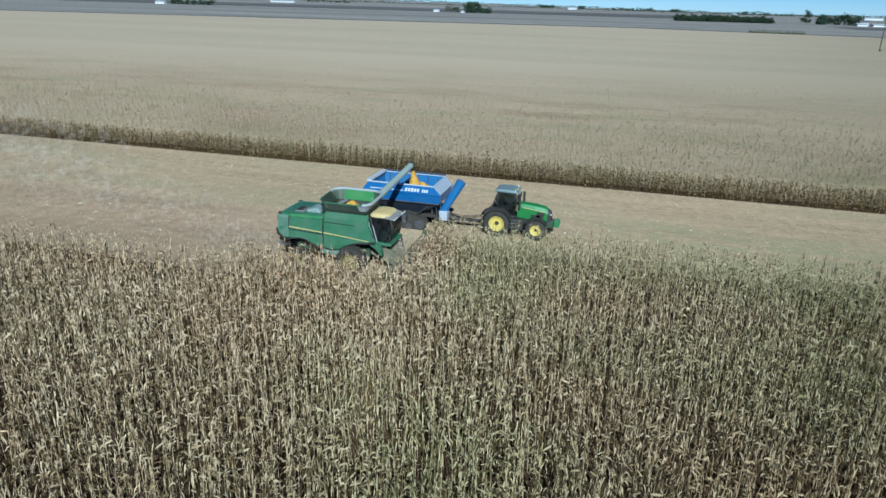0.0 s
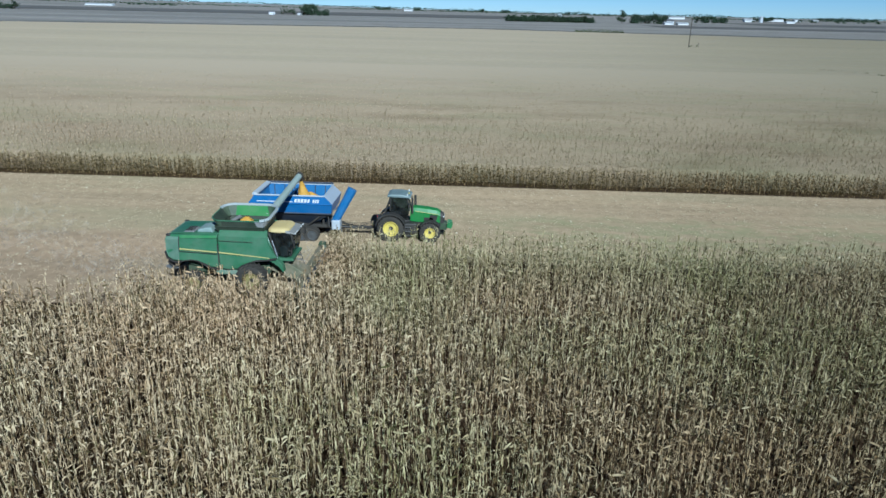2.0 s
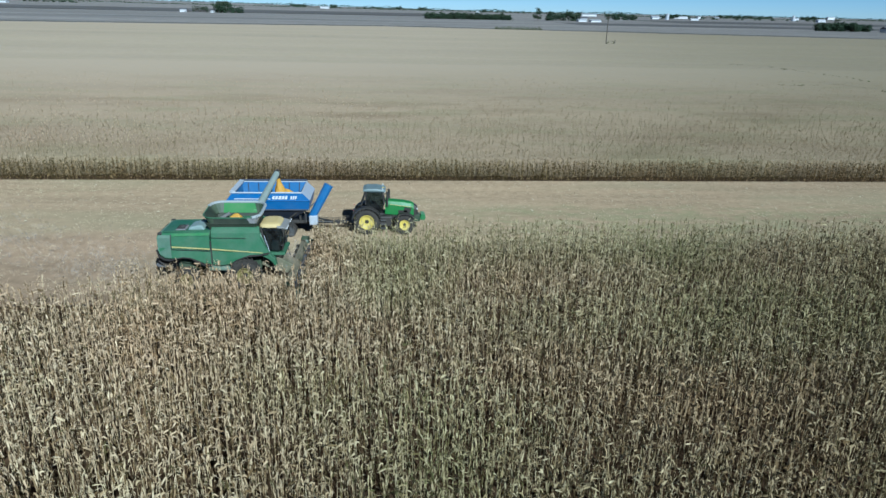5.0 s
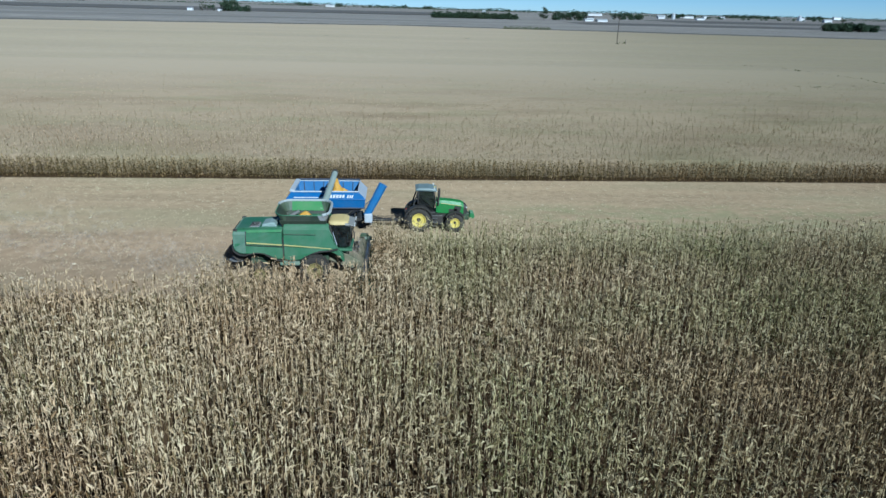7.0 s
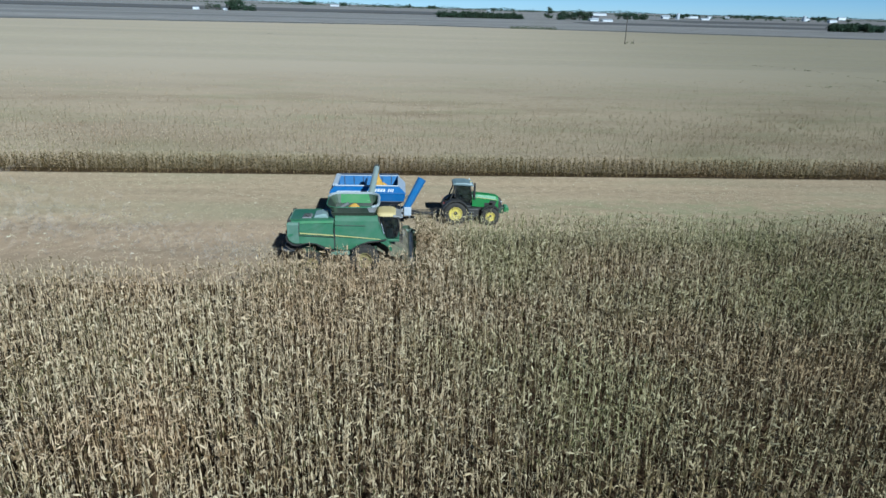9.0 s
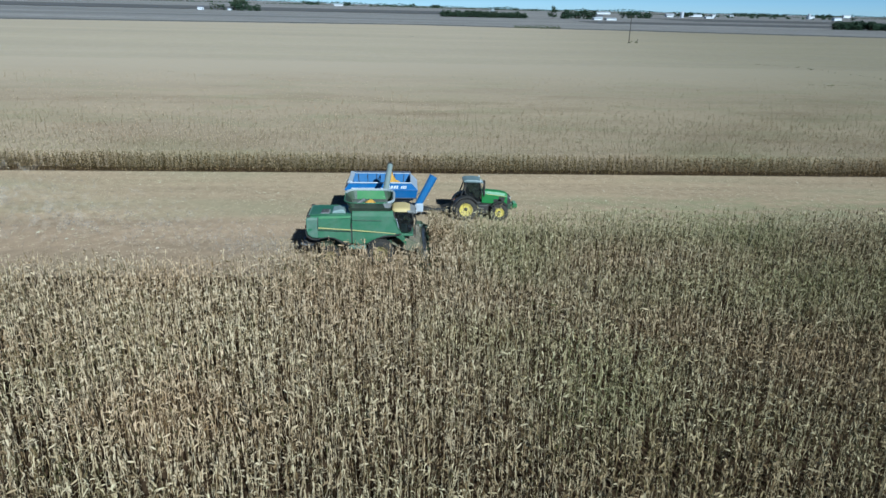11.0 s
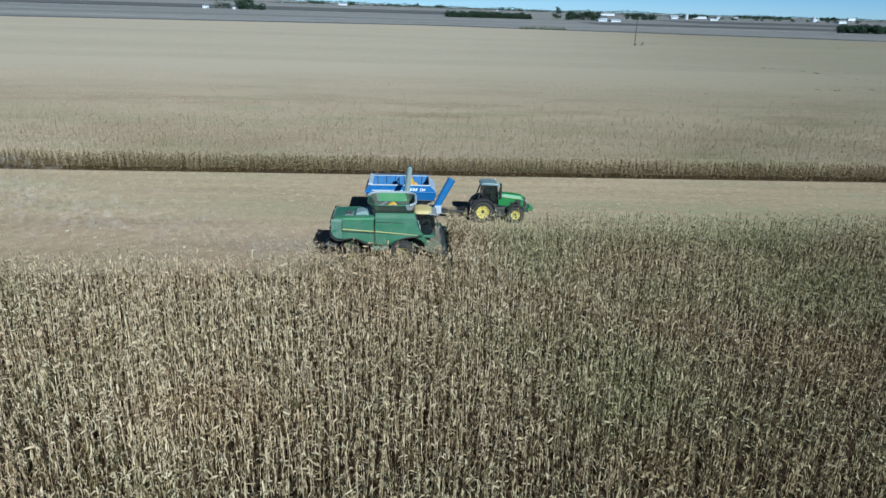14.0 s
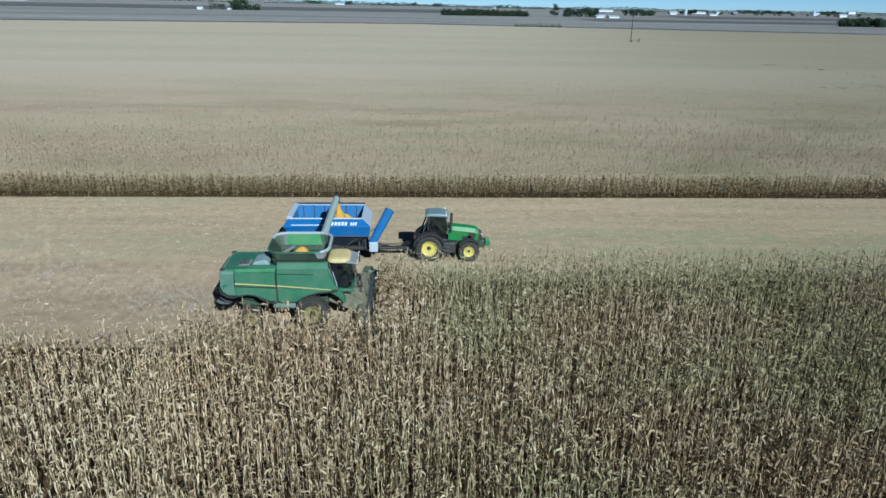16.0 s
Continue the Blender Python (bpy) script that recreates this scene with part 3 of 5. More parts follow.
def canopy(name, x0, x1, y0, y1, z, step, wob, material, label, drop=0.0, skew=0.0, calm=0.0):
    nx, ny = int((x1 - x0) / step), int((y1 - y0) / step)
    gx, gy = np.meshgrid(np.linspace(x0, x1, nx + 1), np.linspace(y0, y1, ny + 1))
    gz = z + rng.normal(0, wob, gx.shape) * (1 - calm * (gy - y0) / (y1 - y0))
    gz[0, :] -= drop
    if skew:
        gy = y0 + (gy - y0) * (y1 - skew * np.maximum(gx, -0.75 * gx) - y0).clip(40) / (y1 - y0)
    v = np.stack([gx, gy, gz], -1).reshape(-1, 3)
    i, j = np.meshgrid(np.arange(nx), np.arange(ny))
    a = (j * (nx + 1) + i).ravel()
    t = np.concatenate([np.stack([a, a + 1, a + nx + 2], 1), np.stack([a, a + nx + 2, a + nx + 1], 1)])
    return tagged(arrays_mesh(name, v, t, material), label, "corn field", kind="stuff")


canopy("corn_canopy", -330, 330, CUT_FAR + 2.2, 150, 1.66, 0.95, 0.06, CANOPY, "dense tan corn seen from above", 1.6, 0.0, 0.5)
canopy("pale_corn_canopy", -420, 420, 149, 330, 1.52, 1.9, 0.045, FAR_CANOPY, "pale tan corn tops in the middle distance")
canopy("far_corn_canopy", -1000, 1000, 329, 550, 1.52, 4.5, 0.04, FAR_CANOPY, "pale tan corn field in the distance", 0.0, 0.27)


def outlying_corn():
    """The near field goes on round and below the flight path."""
    step = 1.6
    gx, gy = np.meshgrid(np.arange(-200, 221, step), np.arange(-110, CUT_AHEAD, step))
    gz = 2.0 + rng.normal(0, 0.22, gx.shape)
    planted = (gy > -42) & (gx > -15 - 0.95 * (gy + 57)) & (gx < 9 + 0.98 * (gy + 57)) | (gy > CUT_NEAR) & (gx < 76) | (gy > -16.5) & (gx < 60)
    gz[planted] = -0.6
    nx = gx.shape[1]
    i, j = np.meshgrid(np.arange(nx - 1), np.arange(gx.shape[0] - 1))
    a = (j * nx + i).ravel()
    t = np.concatenate([np.stack([a, a + 1, a + nx + 1], 1), np.stack([a, a + nx + 1, a + nx], 1)])
    v = np.stack([gx, gy, gz], -1).reshape(-1, 3)
    t = t[(v[t, 2] > 0).any(1)]
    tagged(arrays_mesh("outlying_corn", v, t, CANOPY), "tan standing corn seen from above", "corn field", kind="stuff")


outlying_corn()
round_xy = rows_of(-80, 100, -78, CUT_NEAR, 0.6, lambda x, y: ~((y > -42.5) & (x > -12 - 0.95 * (y + 57)) & (x < 6 + 0.98 * (y + 57))) & (y < -16.5))
plant_field("surrounding_corn", round_xy, tuft, LEAF, "tan tops of standing corn round the flight path", 1.25, 0.1)


def litter():
    """Straw, husks and stubs left on the harvested ground."""
    n = 15000
    x, y = rng.uniform(-75, 90, n), rng.uniform(CUT_NEAR, CUT_FAR, n)
    ok = ~((x > HEAD_X - 2) & (y < CUT_AHEAD))
    xy = np.stack([x[ok], y[ok]], 1)
    kinds = []
    for _ in range(8):
        vs, ts = [], []
        for _k in range(2):
            v, t = leaf_strip((rng.uniform(-.2, .2), rng.uniform(-.2, .2), 0.03), rng.uniform(0, 6.28), rng.uniform(0.12, 0.4), rng.uniform(0.02, 0.055), rng.uniform(0, 0.35), rng.uniform(0, 0.9), 2)
            o = len(vs)
            vs.extend(v)
            ts.extend([(a + o, b + o, c + o) for a, b, c in t])
        v = [np.array([0.012, 0, 0]), np.array([-0.006, 0.011, 0]), np.array([-0.006, -0.011, 0]), np.array([0.02, 0.01, rng.uniform(0.12, 0.3)])]
        o = len(vs)
        vs.extend(v)
        ts.extend([(a + o, b + o, c + o) for a, b, c in ((0, 1, 3), (1, 2, 3), (2, 0, 3))])
        vs = np.array(vs)
        vs[:, 2] = np.maximum(vs[:, 2], 0.022)
        kinds.append((vs, np.array(ts)))
    ob = plant_field("corn_stubble", xy, kinds, LITTER, "pale straw and cut corn stubs")
    tagged(ob, category="stubble")


litter()


def husks():
    """Bleached husks lying singly on the cut ground."""
    n = 330
    x, y = rng.uniform(-70, 80, n), rng.uniform(CUT_NEAR, CUT_FAR, n)
    ok = ~((x > HEAD_X - 2) & (y < CUT_AHEAD))
    kinds = []
    for _ in range(6):
        v, t = leaf_strip((0, 0, 0.05), rng.uniform(0, 6.28), rng.uniform(0.2, 0.36), rng.uniform(0.06, 0.12), rng.uniform(0.1, 0.6), rng.uniform(0.3, 1.2), 3)
        v = np.array(v)
        v[:, 2] = np.maximum(v[:, 2], 0.025)
        kinds.append((v, np.array(t)))
    ob = plant_field("corn_husks", np.stack([x[ok], y[ok]], 1), kinds, HUSK, "bleached corn husks lying on cut ground")
    tagged(ob, category="husks")


husks()


# ---- combine harvester ----
def combine():
    c = tagged(empty("combine_harvester", -9.0, -9.1), "green combine with open grain tank unloading in the field", "combine harvester")
    def lean(bm, s):
        """The shields curve inwards towards their top."""
        for v in bm.verts:
            t = max(0.0, v.co.z - 3.05)
            v.co.y -= s * (0.25 * t + 0.42 * t * t)
        return bm
    rear = [(-3.40, 3.56), (-3.46, 3.48), (-3.49, 3.40), (-3.50, 3.3), (-3.50, 2.55), (-3.40, 2.22), (-3.10, 2.02), (-2.75, 1.98), (-2.45, 2.10), (-2.0, 2.18), (-1.5, 2.12), (-1.1, 1.88), (-0.75, 1.66), (-0.29, 1.62), (-0.29, 3.3), (-0.29, 3.44), (-0.29, 3.56), (-0.29, 3.64)]
    front = [(-0.23, 3.88), (-0.23, 3.74), (-0.23, 3.55), (-0.23, 3.3), (-0.23, 1.60), (0.35, 1.56), (0.85, 1.60), (1.15, 1.85), (1.55, 2.10), (2.1, 2.22), (2.75, 2.26), (3.35, 2.36), (3.12, 2.75), (2.8, 3.3), (2.76, 3.55), (2.72, 3.74), (2.7, 3.88)]
    part("body", prism([(-3.2, 2.5), (-2.6, 1.6), (-0.6, 1.2), (1.0, 1.25), (3.0, 2.1), (2.6, 3.3), (-0.45, 3.3), (-0.5, 3.3), (-0.5, 3.54), (-3.0, 3.5)], -1.0, 1.0, 0.0), GREEN_DARK, c, "dark green inner body")
    for s in (-1, 1):
        y0, y1 = sorted((s * 1.49, s * 1.7))
        p = part("rear_side_panel", lean(prism(rear, y0, y1, 0.07), s), GREEN, c, "dusty green side shield")
        ya, yb = sorted((s * 1.697, s * 1.715))
        part("stripe", prism([(-2.62, 2.81), (-0.32, 2.66), (-0.32, 2.58), (-2.62, 2.72)], ya, yb, 0), STRIPE, p, "yellow stripe")
        part("rear_cap", lean(prism([(-3.42, 3.46), (-3.46, 3.3), (-3.46, 2.6), (-3.35, 2.3), (-3.08, 2.09), (-2.75, 2.05), (-2.69, 2.06), (-2.69, 3.3), (-2.69, 3.46)], ya, yb - s * 0.002 if s > 0 else yb, 0), s), GREEN_WORN, p, "greyish worn rear end of the shield")
        part("recess_line", lean(prism([(-2.68, 3.48), (-2.63, 3.48), (-2.63, 3.2), (-2.63, 2.58), (-2.68, 2.60), (-2.68, 3.2)], ya, yb, 0), s), BLACK, p, "black panel groove")
        part("recess_line", prism([(-2.66, 2.62), (-0.32, 2.52), (-0.32, 2.49), (-2.66, 2.585)], ya, yb, 0), BLACK, p, "black panel groove")
        # brighter strip paints the light caught by the shield's upward-curving top
        part("upper_highlight", lean(prism([(-2.60, 3.54), (-0.34, 3.58), (-0.34, 3.44), (-2.60, 3.39)], ya, yb, 0), s), GREEN_MID, p, "upper edge in brighter green as a painted highlight")
        part("skirt", prism([(-3.52, 2.55), (-3.42, 2.19), (-3.11, 1.99), (-2.75, 1.95), (-2.45, 2.07), (-2.0, 2.15), (-1.5, 2.09), (-1.1, 1.85), (-0.75, 1.63), (-0.3, 1.59), (-0.3, 1.51), (-0.78, 1.54), (-1.16, 1.74), (-1.55, 1.98), (-2.0, 2.04), (-2.45, 1.96), (-2.75, 1.84), (-3.15, 1.88), (-3.52, 2.14), (-3.60, 2.55)], min(y0, y1) + 0.02, max(y0, y1) - 0.02, 0), BLACK, p, "black skirt strip along the shield bottom")
        q = part("front_side_panel", lean(prism(front, y0, y1, 0.07), s), GREEN, c, "dusty green side shield")
        part("stripe", prism([(-0.2, 2.66), (1.4, 2.52), (2.9, 2.38), (2.9, 2.33), (1.4, 2.45), (-0.2, 2.57)], ya, yb, 0), STRIPE, q, "yellow stripe")
        part("groove", lean(prism([(-0.2, 3.33), (1.9, 3.30), (1.9, 3.28), (-0.2, 3.31)], ya, yb, 0), s), GREEN_DARK, q, "dark panel joint")
        part("fender_lip", prism([(0.85, 1.60), (1.15, 1.85), (1.55, 2.10), (2.1, 2.22), (2.75, 2.26), (3.3, 2.35), (3.3, 2.27), (2.75, 2.16), (2.15, 2.11), (1.62, 2.0), (1.25, 1.78), (0.95, 1.52)], min(y0, y1) + 0.02, max(y0, y1) + 0.0, 0), BLACK, q, "black wheel arch lip")
        part("seam", box(-0.30, -0.22, min(s * 1.45, s * 1.66), max(s * 1.45, s * 1.66), 1.7, 3.1, 0), BLACK, c, "dark seam between shields")
    part("roof_deck", prism([(-3.34, 3.50), (-0.3, 3.54), (-0.3, 3.64), (-2.9, 3.61), (-3.28, 3.57)], -1.2, 1.2, 0.05), GREEN, c, "dusty green engine deck")
    part("rear_hood", prism([(-3.38, 3.56), (-3.54, 3.25), (-3.58, 2.5), (-3.4, 2.3), (-3.2, 2.6), (-3.2, 3.52)], -1.3, 1.3, 0.06), GREEN_PALE, c, "pale dusty rear hood")
    part("rear_grille", prism([(-3.47, 3.45), (-3.58, 3.0), (-3.63, 3.02), (-3.52, 3.47)], -0.9, 0.9, 0), BLACK, c, "black mesh grille")
    for y in (-1.15, 1.15):
        part("tail_lamp", box(-3.64, -3.56, y - 0.12, y + 0.12, 2.6, 2.8, 0.02), LAMP_RED, c, "red tail lamp")
    part("straw_chopper", prism([(-3.2, 2.3), (-3.62, 2.0), (-3.76, 1.62), (-3.4, 1.3), (-2.8, 1.5)], -1.1, 1.1, 0.05), CHOPPER, c, "dusty black straw chopper")
    for y in (-0.6, 0.6):
        part("spreader_disc", lathe([(0.05, 0.0), (0.5, 0.02), (0.52, 0.06), (0.05, 0.08)], 18).copy(), GREY, c, "steel spreader disc").matrix_basis = pose(-3.55, y, 1.22, 90, 0, 0)
    part("engine_cover", prism([(-1.75, 3.58), (-1.65, 3.78), (-1.15, 3.9), (-0.85, 3.9), (-0.7, 3.6)], -1.0, 0.3, 0.08), PALE_DUSTY, c, "pale dusty engine cover")
    for y in (-1.42, 1.42):
        part("rear_corner_cap", box(-3.47, -3.2, y - 0.12, y + 0.12, 3.46, 3.60, 0.05), BLACK, c, "dark rear corner cap")
    part("cooling_screen", prism([(-2.55, 3.59), (-2.45, 3.68), (-1.95, 3.70), (-1.85, 3.61)], -1.05, -0.1, 0.03), GREY, c, "grey cooling screen on the deck")
    for k in range(6):
        part("screen_bar", box(-2.42 + 0.085 * k, -2.39 + 0.085 * k, -1.0, -0.15, 3.69, 3.72, 0), BLACK, c, "dark screen bar")
    # grain tank
    lo = [(-0.3, -1.08, 3.6), (2.5, -1.08, 3.6), (2.5, 1.08, 3.6), (-0.3, 1.08, 3.6)]
    mid = [(-0.5, -1.3, 4.1), (2.58, -1.3, 4.1), (2.58, 1.35, 4.1), (-0.5, 1.35, 4.1)]
    tank = part("grain_tank", loft([[Vector(p) for p in lo], [Vector(p) for p in mid]], None, False), TANK_DARK, c, "blackish green grain tank wall")
    sol = tank.modifiers.new("thick", "SOLIDIFY")
    sol.thickness = 0.04
    def ring(x0, x1, y0, y1, r0, za, zb):
        """A rounded rectangle, anticlockwise from the near side; it rises from za to zb towards +y."""
        pts = []
        for cx, cy, a0 in ((x0 + r0, y0 + r0, 180), (x1 - r0, y0 + r0, 270), (x1 - r0, y1 - r0, 0), (x0 + r0, y1 - r0, 90)):
            for k in range(5):
                a = radians(a0 + 22.5 * k)
                x, y = cx + r0 * math.cos(a), cy + r0 * math.sin(a)
                pts.append(Vector((x, y, za + (zb - za) * (y - y0) / (y1 - y0))))
        return pts
    below, above = ring(-0.42, 2.56, -1.26, 1.3, 0.38, 4.06, 4.06), ring(-0.82, 2.76, -1.3, 1.7, 0.78, 4.46, 4.66)
    inner_b, inner_a = ring(-0.38, 2.52, -1.22, 1.26, 0.36, 4.07, 4.07), ring(-0.77, 2.71, -1.25, 1.65, 0.75, 4.46, 4.66)
    sides = ((range(0, 5), GREEN_DARK, "dark corner of the tank extension"), (range(4, 6), TANK_DARK, "blackish green tank extension"), (range(5, 10), GREY, "grey corner of the tank extension"), (range(9, 11), GREY, "grey tank extension"),
             (range(10, 15), GREEN_DARK, "dark inner corner"), (range(14, 16), GREEN_SUNLIT, "inner extension, green brightened as sunlit"), (range(15, 20), GREEN_DARK, "dark corner of the tank extension"), ((19, 0), TANK_DARK, "dark tank extension"))
    for ks, mat_, lab in sides:
        ks = list(ks)
        part("tank_extension", loft([[below[k], above[k], inner_a[k], inner_b[k]] for k in ks]), mat_, tank, lab)
    rim_bm = bmesh.new()
    for k in range(6, 19):
        tube(above[k], above[k + 1], 0.1, None, 8, rim_bm)
    part("tank_rim", rim_bm, RIM_GREY, tank, "grey dusty rolled edge on the tank rim")
    rim_bm = bmesh.new()
    for k in list(range(0, 6)) + [19]:
        tube(above[k], above[(k + 1) % 20], 0.035, None, 8, rim_bm)
    part("near_rim", rim_bm, GREEN, tank, "green near rim")
    part("tank_floor", slab([(-0.44, -1.2, 3.36), (2.5, -1.2, 3.36), (2.5, 1.2, 3.36), (-0.44, 1.2, 3.36)], (0, 0, 1), 0.04), GREEN_DARK, tank)
    part("tank_auger", tube((-0.3, 0.35, 3.75), (0.6, 0.35, 4.3), 0.12, 0.1, 10), GREY, tank, "grey fill auger in the tank")
    part("tank_brace", tube((-0.6, -0.7, 4.3), (2.6, -0.7, 4.3), 0.03, None, 6), GREEN_DARK, tank, "dark brace across the tank")
    # cab
    cab = part("cab", prism([(2.74, 3.7), (2.8, 3.1), (3.1, 2.3), (3.75, 2.12), (4.05, 2.3), (4.2, 2.7), (4.22, 3.1), (4.12, 3.7)], -1.0, 1.0, 0.12), GLASS, c, "dark tinted glass cab")
    for y in (-1.0, 1.0):
        part("pillar", tube((2.74, y, 3.74), (3.1, y, 2.25), 0.06, None, 8), BLACK, cab, "black cab pillar")
        part("pillar", tube((4.1, y * 0.96, 3.7), (4.2, y * 0.96, 3.0), 0.045, None, 8, tube((4.2, y * 0.96, 3.0), (4.02, y * 0.96, 2.3), 0.045, None, 8)), BLACK, cab, "black cab pillar")
        part("handrail", tube((3.25, y * 1.12, 2.2), (2.95, y * 1.12, 3.3), 0.022, None, 6), PALE, cab, "pale grab rail")
    part("cab_floor", box(2.7, 4.2, -1.1, 1.1, 1.98, 2.16, 0.04), GREEN, cab, "green cab floor")
    part("operator_seat", prism([(2.95, 2.2), (3.55, 2.2), (3.55, 2.6), (3.2, 2.65), (3.1, 3.3), (2.95, 3.3)], -0.3, 0.3, 0.05), BLACK, cab, "black seat seen through the glass")
    part("console", box(3.3, 3.75, -0.75, -0.4, 2.16, 2.75, 0.05), GREY, cab, "grey side console")
    part("monitor", box(3.86, 3.9, -0.75, -0.45, 2.75, 3.0, 0.01), PALE, cab, "pale monitor")
    part("steering_column", tube((3.75, 0.0, 2.2), (3.6, 0.0, 2.85), 0.06, 0.16, 10), BLACK, cab, "black steering column")
    part("roof", loft([ring(2.62 + e, 3.98 - e, -1.02 + e, 1.02 - e, max(0.1, 0.42 - e * 0.5), z, z) for e, z in ((0.1, 3.68), (0.0, 3.76), (0.02, 3.86), (0.12, 3.95), (0.34, 4.0))]), ROOF, cab, "yellowish dusty rounded roof")
    part("visor", prism([(3.75, 3.68), (4.36, 3.62), (4.34, 3.70), (3.75, 3.86)], -0.98, 0.98, 0.06), VISOR, cab, "pale grey roof visor")
    for y in (-0.95, -0.5, 0.5, 0.95):
        part("work_lamp", box(4.36, 4.43, y - 0.12, y + 0.12, 3.68, 3.76, 0.02), LAMP_CLEAR, cab, "clear work lamp")
    for s in (-1, 1):
        part("mirror", box(4.35, 4.42, s * 1.4 - 0.13, s * 1.4 + 0.13, 2.95, 3.4, 0.03), BLACK, cab, "black side mirror")
        part("mirror_arm", tube((4.22, s * 1.0, 3.6), (4.38, s * 1.4, 3.35), 0.025, None, 6), BLACK, cab)
    # unloading auger
    au = part("unloading_auger", tube((2.0, 1.62, 4.02), (2.34, 8.7, 5.0), 0.25, 0.22, 18), AUGER, c, "pale dusty green unloading tube")
    part("auger_elbow", tube((2.0, 1.62, 3.3), (2.0, 1.62, 4.22), 0.28, 0.28, 16), AUGER, au, "auger elbow")
    part("spout", tube((2.33, 8.55, 5.02), (2.32, 9.0, 4.62), 0.24, 0.2, 14, tube((2.33, 8.4, 4.98), (2.33, 8.65, 5.02), 0.25, 0.25, 14)), BLACK, au, "black rubber spout")
    part("brace", tube((1.8, 1.7, 3.7), (2.1, 4.4, 4.2), 0.045, None, 8), GREEN_DARK, au, "auger brace")
    # running gear
    part("front_axle", box(1.55, 2.05, -1.6, 1.6, 0.75, 1.3, 0.05), GREEN_DARK, c, "dark front axle")
    part("rear_axle", box(-1.95, -1.6, -1.7, 1.7, 0.6, 0.9, 0.04), GREEN_DARK, c, "dark rear axle")
    part("chassis", box(-2.6, 2.6, -0.8, 0.8, 1.0, 1.7, 0.06), GREEN_DARK, c, "dark chassis")
    part("fuel_tank", box(-0.6, 0.75, -1.45, -0.85, 1.1, 1.62, 0.1), GREEN_PALE, c, "dusty green side tank")
    for y, s in ((-1.42, -1), (1.42, 1)):
        wheel(c, 1.8, y * 1.3, 1.0, 0.72, 0.52, s, 20, YELLOW_DUSTY)
        wheel(c, -1.78, y * 1.35, 0.75, 0.52, 0.40, s, 18, YELLOW_DUSTY)
    part("feeder_house", prism([(2.7, 1.9), (3.5, 1.8), (4.7, 1.1), (4.65, 0.5), (3.6, 0.8), (2.6, 1.2)], -0.65, 0.65, 0.05), HEAD_DUST, c, "dusty green feeder house")
    for s in (-1, 1):
        ya, yb = sorted((s * 1.5, s * 1.05))
        part("front_fender", prism([(2.72, 2.24), (3.3, 2.2), (3.62, 1.85), (3.7, 1.45), (3.6, 1.42), (3.4, 1.78), (3.1, 2.0), (2.75, 2.1)], ya, yb, 0.03), GREEN, c, "green front wheel guard")
    lad = part("ladder", tube((3.3, 1.5, 2.3), (3.7, 1.75, 0.6), 0.03, None, 6, tube((3.8, 1.5, 2.3), (4.2, 1.75, 0.6), 0.03, None, 6)), BLACK, c, "black cab ladder")
    for k in range(5):
        f = k / 5 + 0.1
        part("rung", box(3.3 + 0.4 * f, 3.8 + 0.4 * f, 1.5 + 0.25 * f - 0.08, 1.5 + 0.25 * f + 0.08, 2.3 - 1.7 * f, 2.33 - 1.7 * f, 0), STEEL, lad)
    # corn head
    head = part("corn_head", prism([(4.45, 1.02), (4.7, 1.06), (4.8, 0.9), (4.95, 0.65), (4.8, 0.35), (4.45, 0.35)], -3.85, 4.85, 0.04), HEAD_DUST, c, "dusty green twelve-row corn head, dust haze painted in")
    part("cross_auger", tube((5.05, -3.75, 0.66), (5.05, 4.75, 0.66), 0.2, None, 14), STEEL, head, "steel cross auger")
    for k in range(13):
        y = -3.87 + 0.73 * k
        e = k in (0, 12)
        hgt = (0.9, 1.2)[k > 0] if e else 0.7
        w = 0.2 if e else 0.26
        rings = []
        for f, ww, hh in ((0.0, w, hgt), (0.35, w, hgt * 0.85), (0.75, w * 0.6, hgt * 0.5), (1.0, 0.03, 0.12)):
            x = 4.75 + 1.7 * f
            rings.append([Vector((x, y - ww, 0.12)), Vector((x, y - ww * 0.8, hh * 0.75)), Vector((x, y, hh)), Vector((x, y + ww * 0.8, hh * 0.75)), Vector((x, y + ww, 0.12))])
        part("end_divider" if e else "snout", loft(rings), GREEN_DARK if e else SNOUT, head, "dark green dusty end divider" if e else "dusty crop divider snout")
    for y in (-3.95, 4.82):
        part("end_plate", prism([(4.4, 0.3), (5.1, 0.3), (5.15, 0.9), (5.0, 1.28), (4.5, 1.32), (4.4, 1.1)], y, y + 0.14, 0.03), GREEN_DARK, head, "dark green head end plate")
    # the grain in the tank
    pile("corn_heap", -9.0 + 1.0, -9.1 + 0.2, 3.42, 1.35, 1.0, 1.05, "golden corn kernels heaped in the combine tank", 3)
    c.scale = (1.0, 1.0, 1.03)
    return c


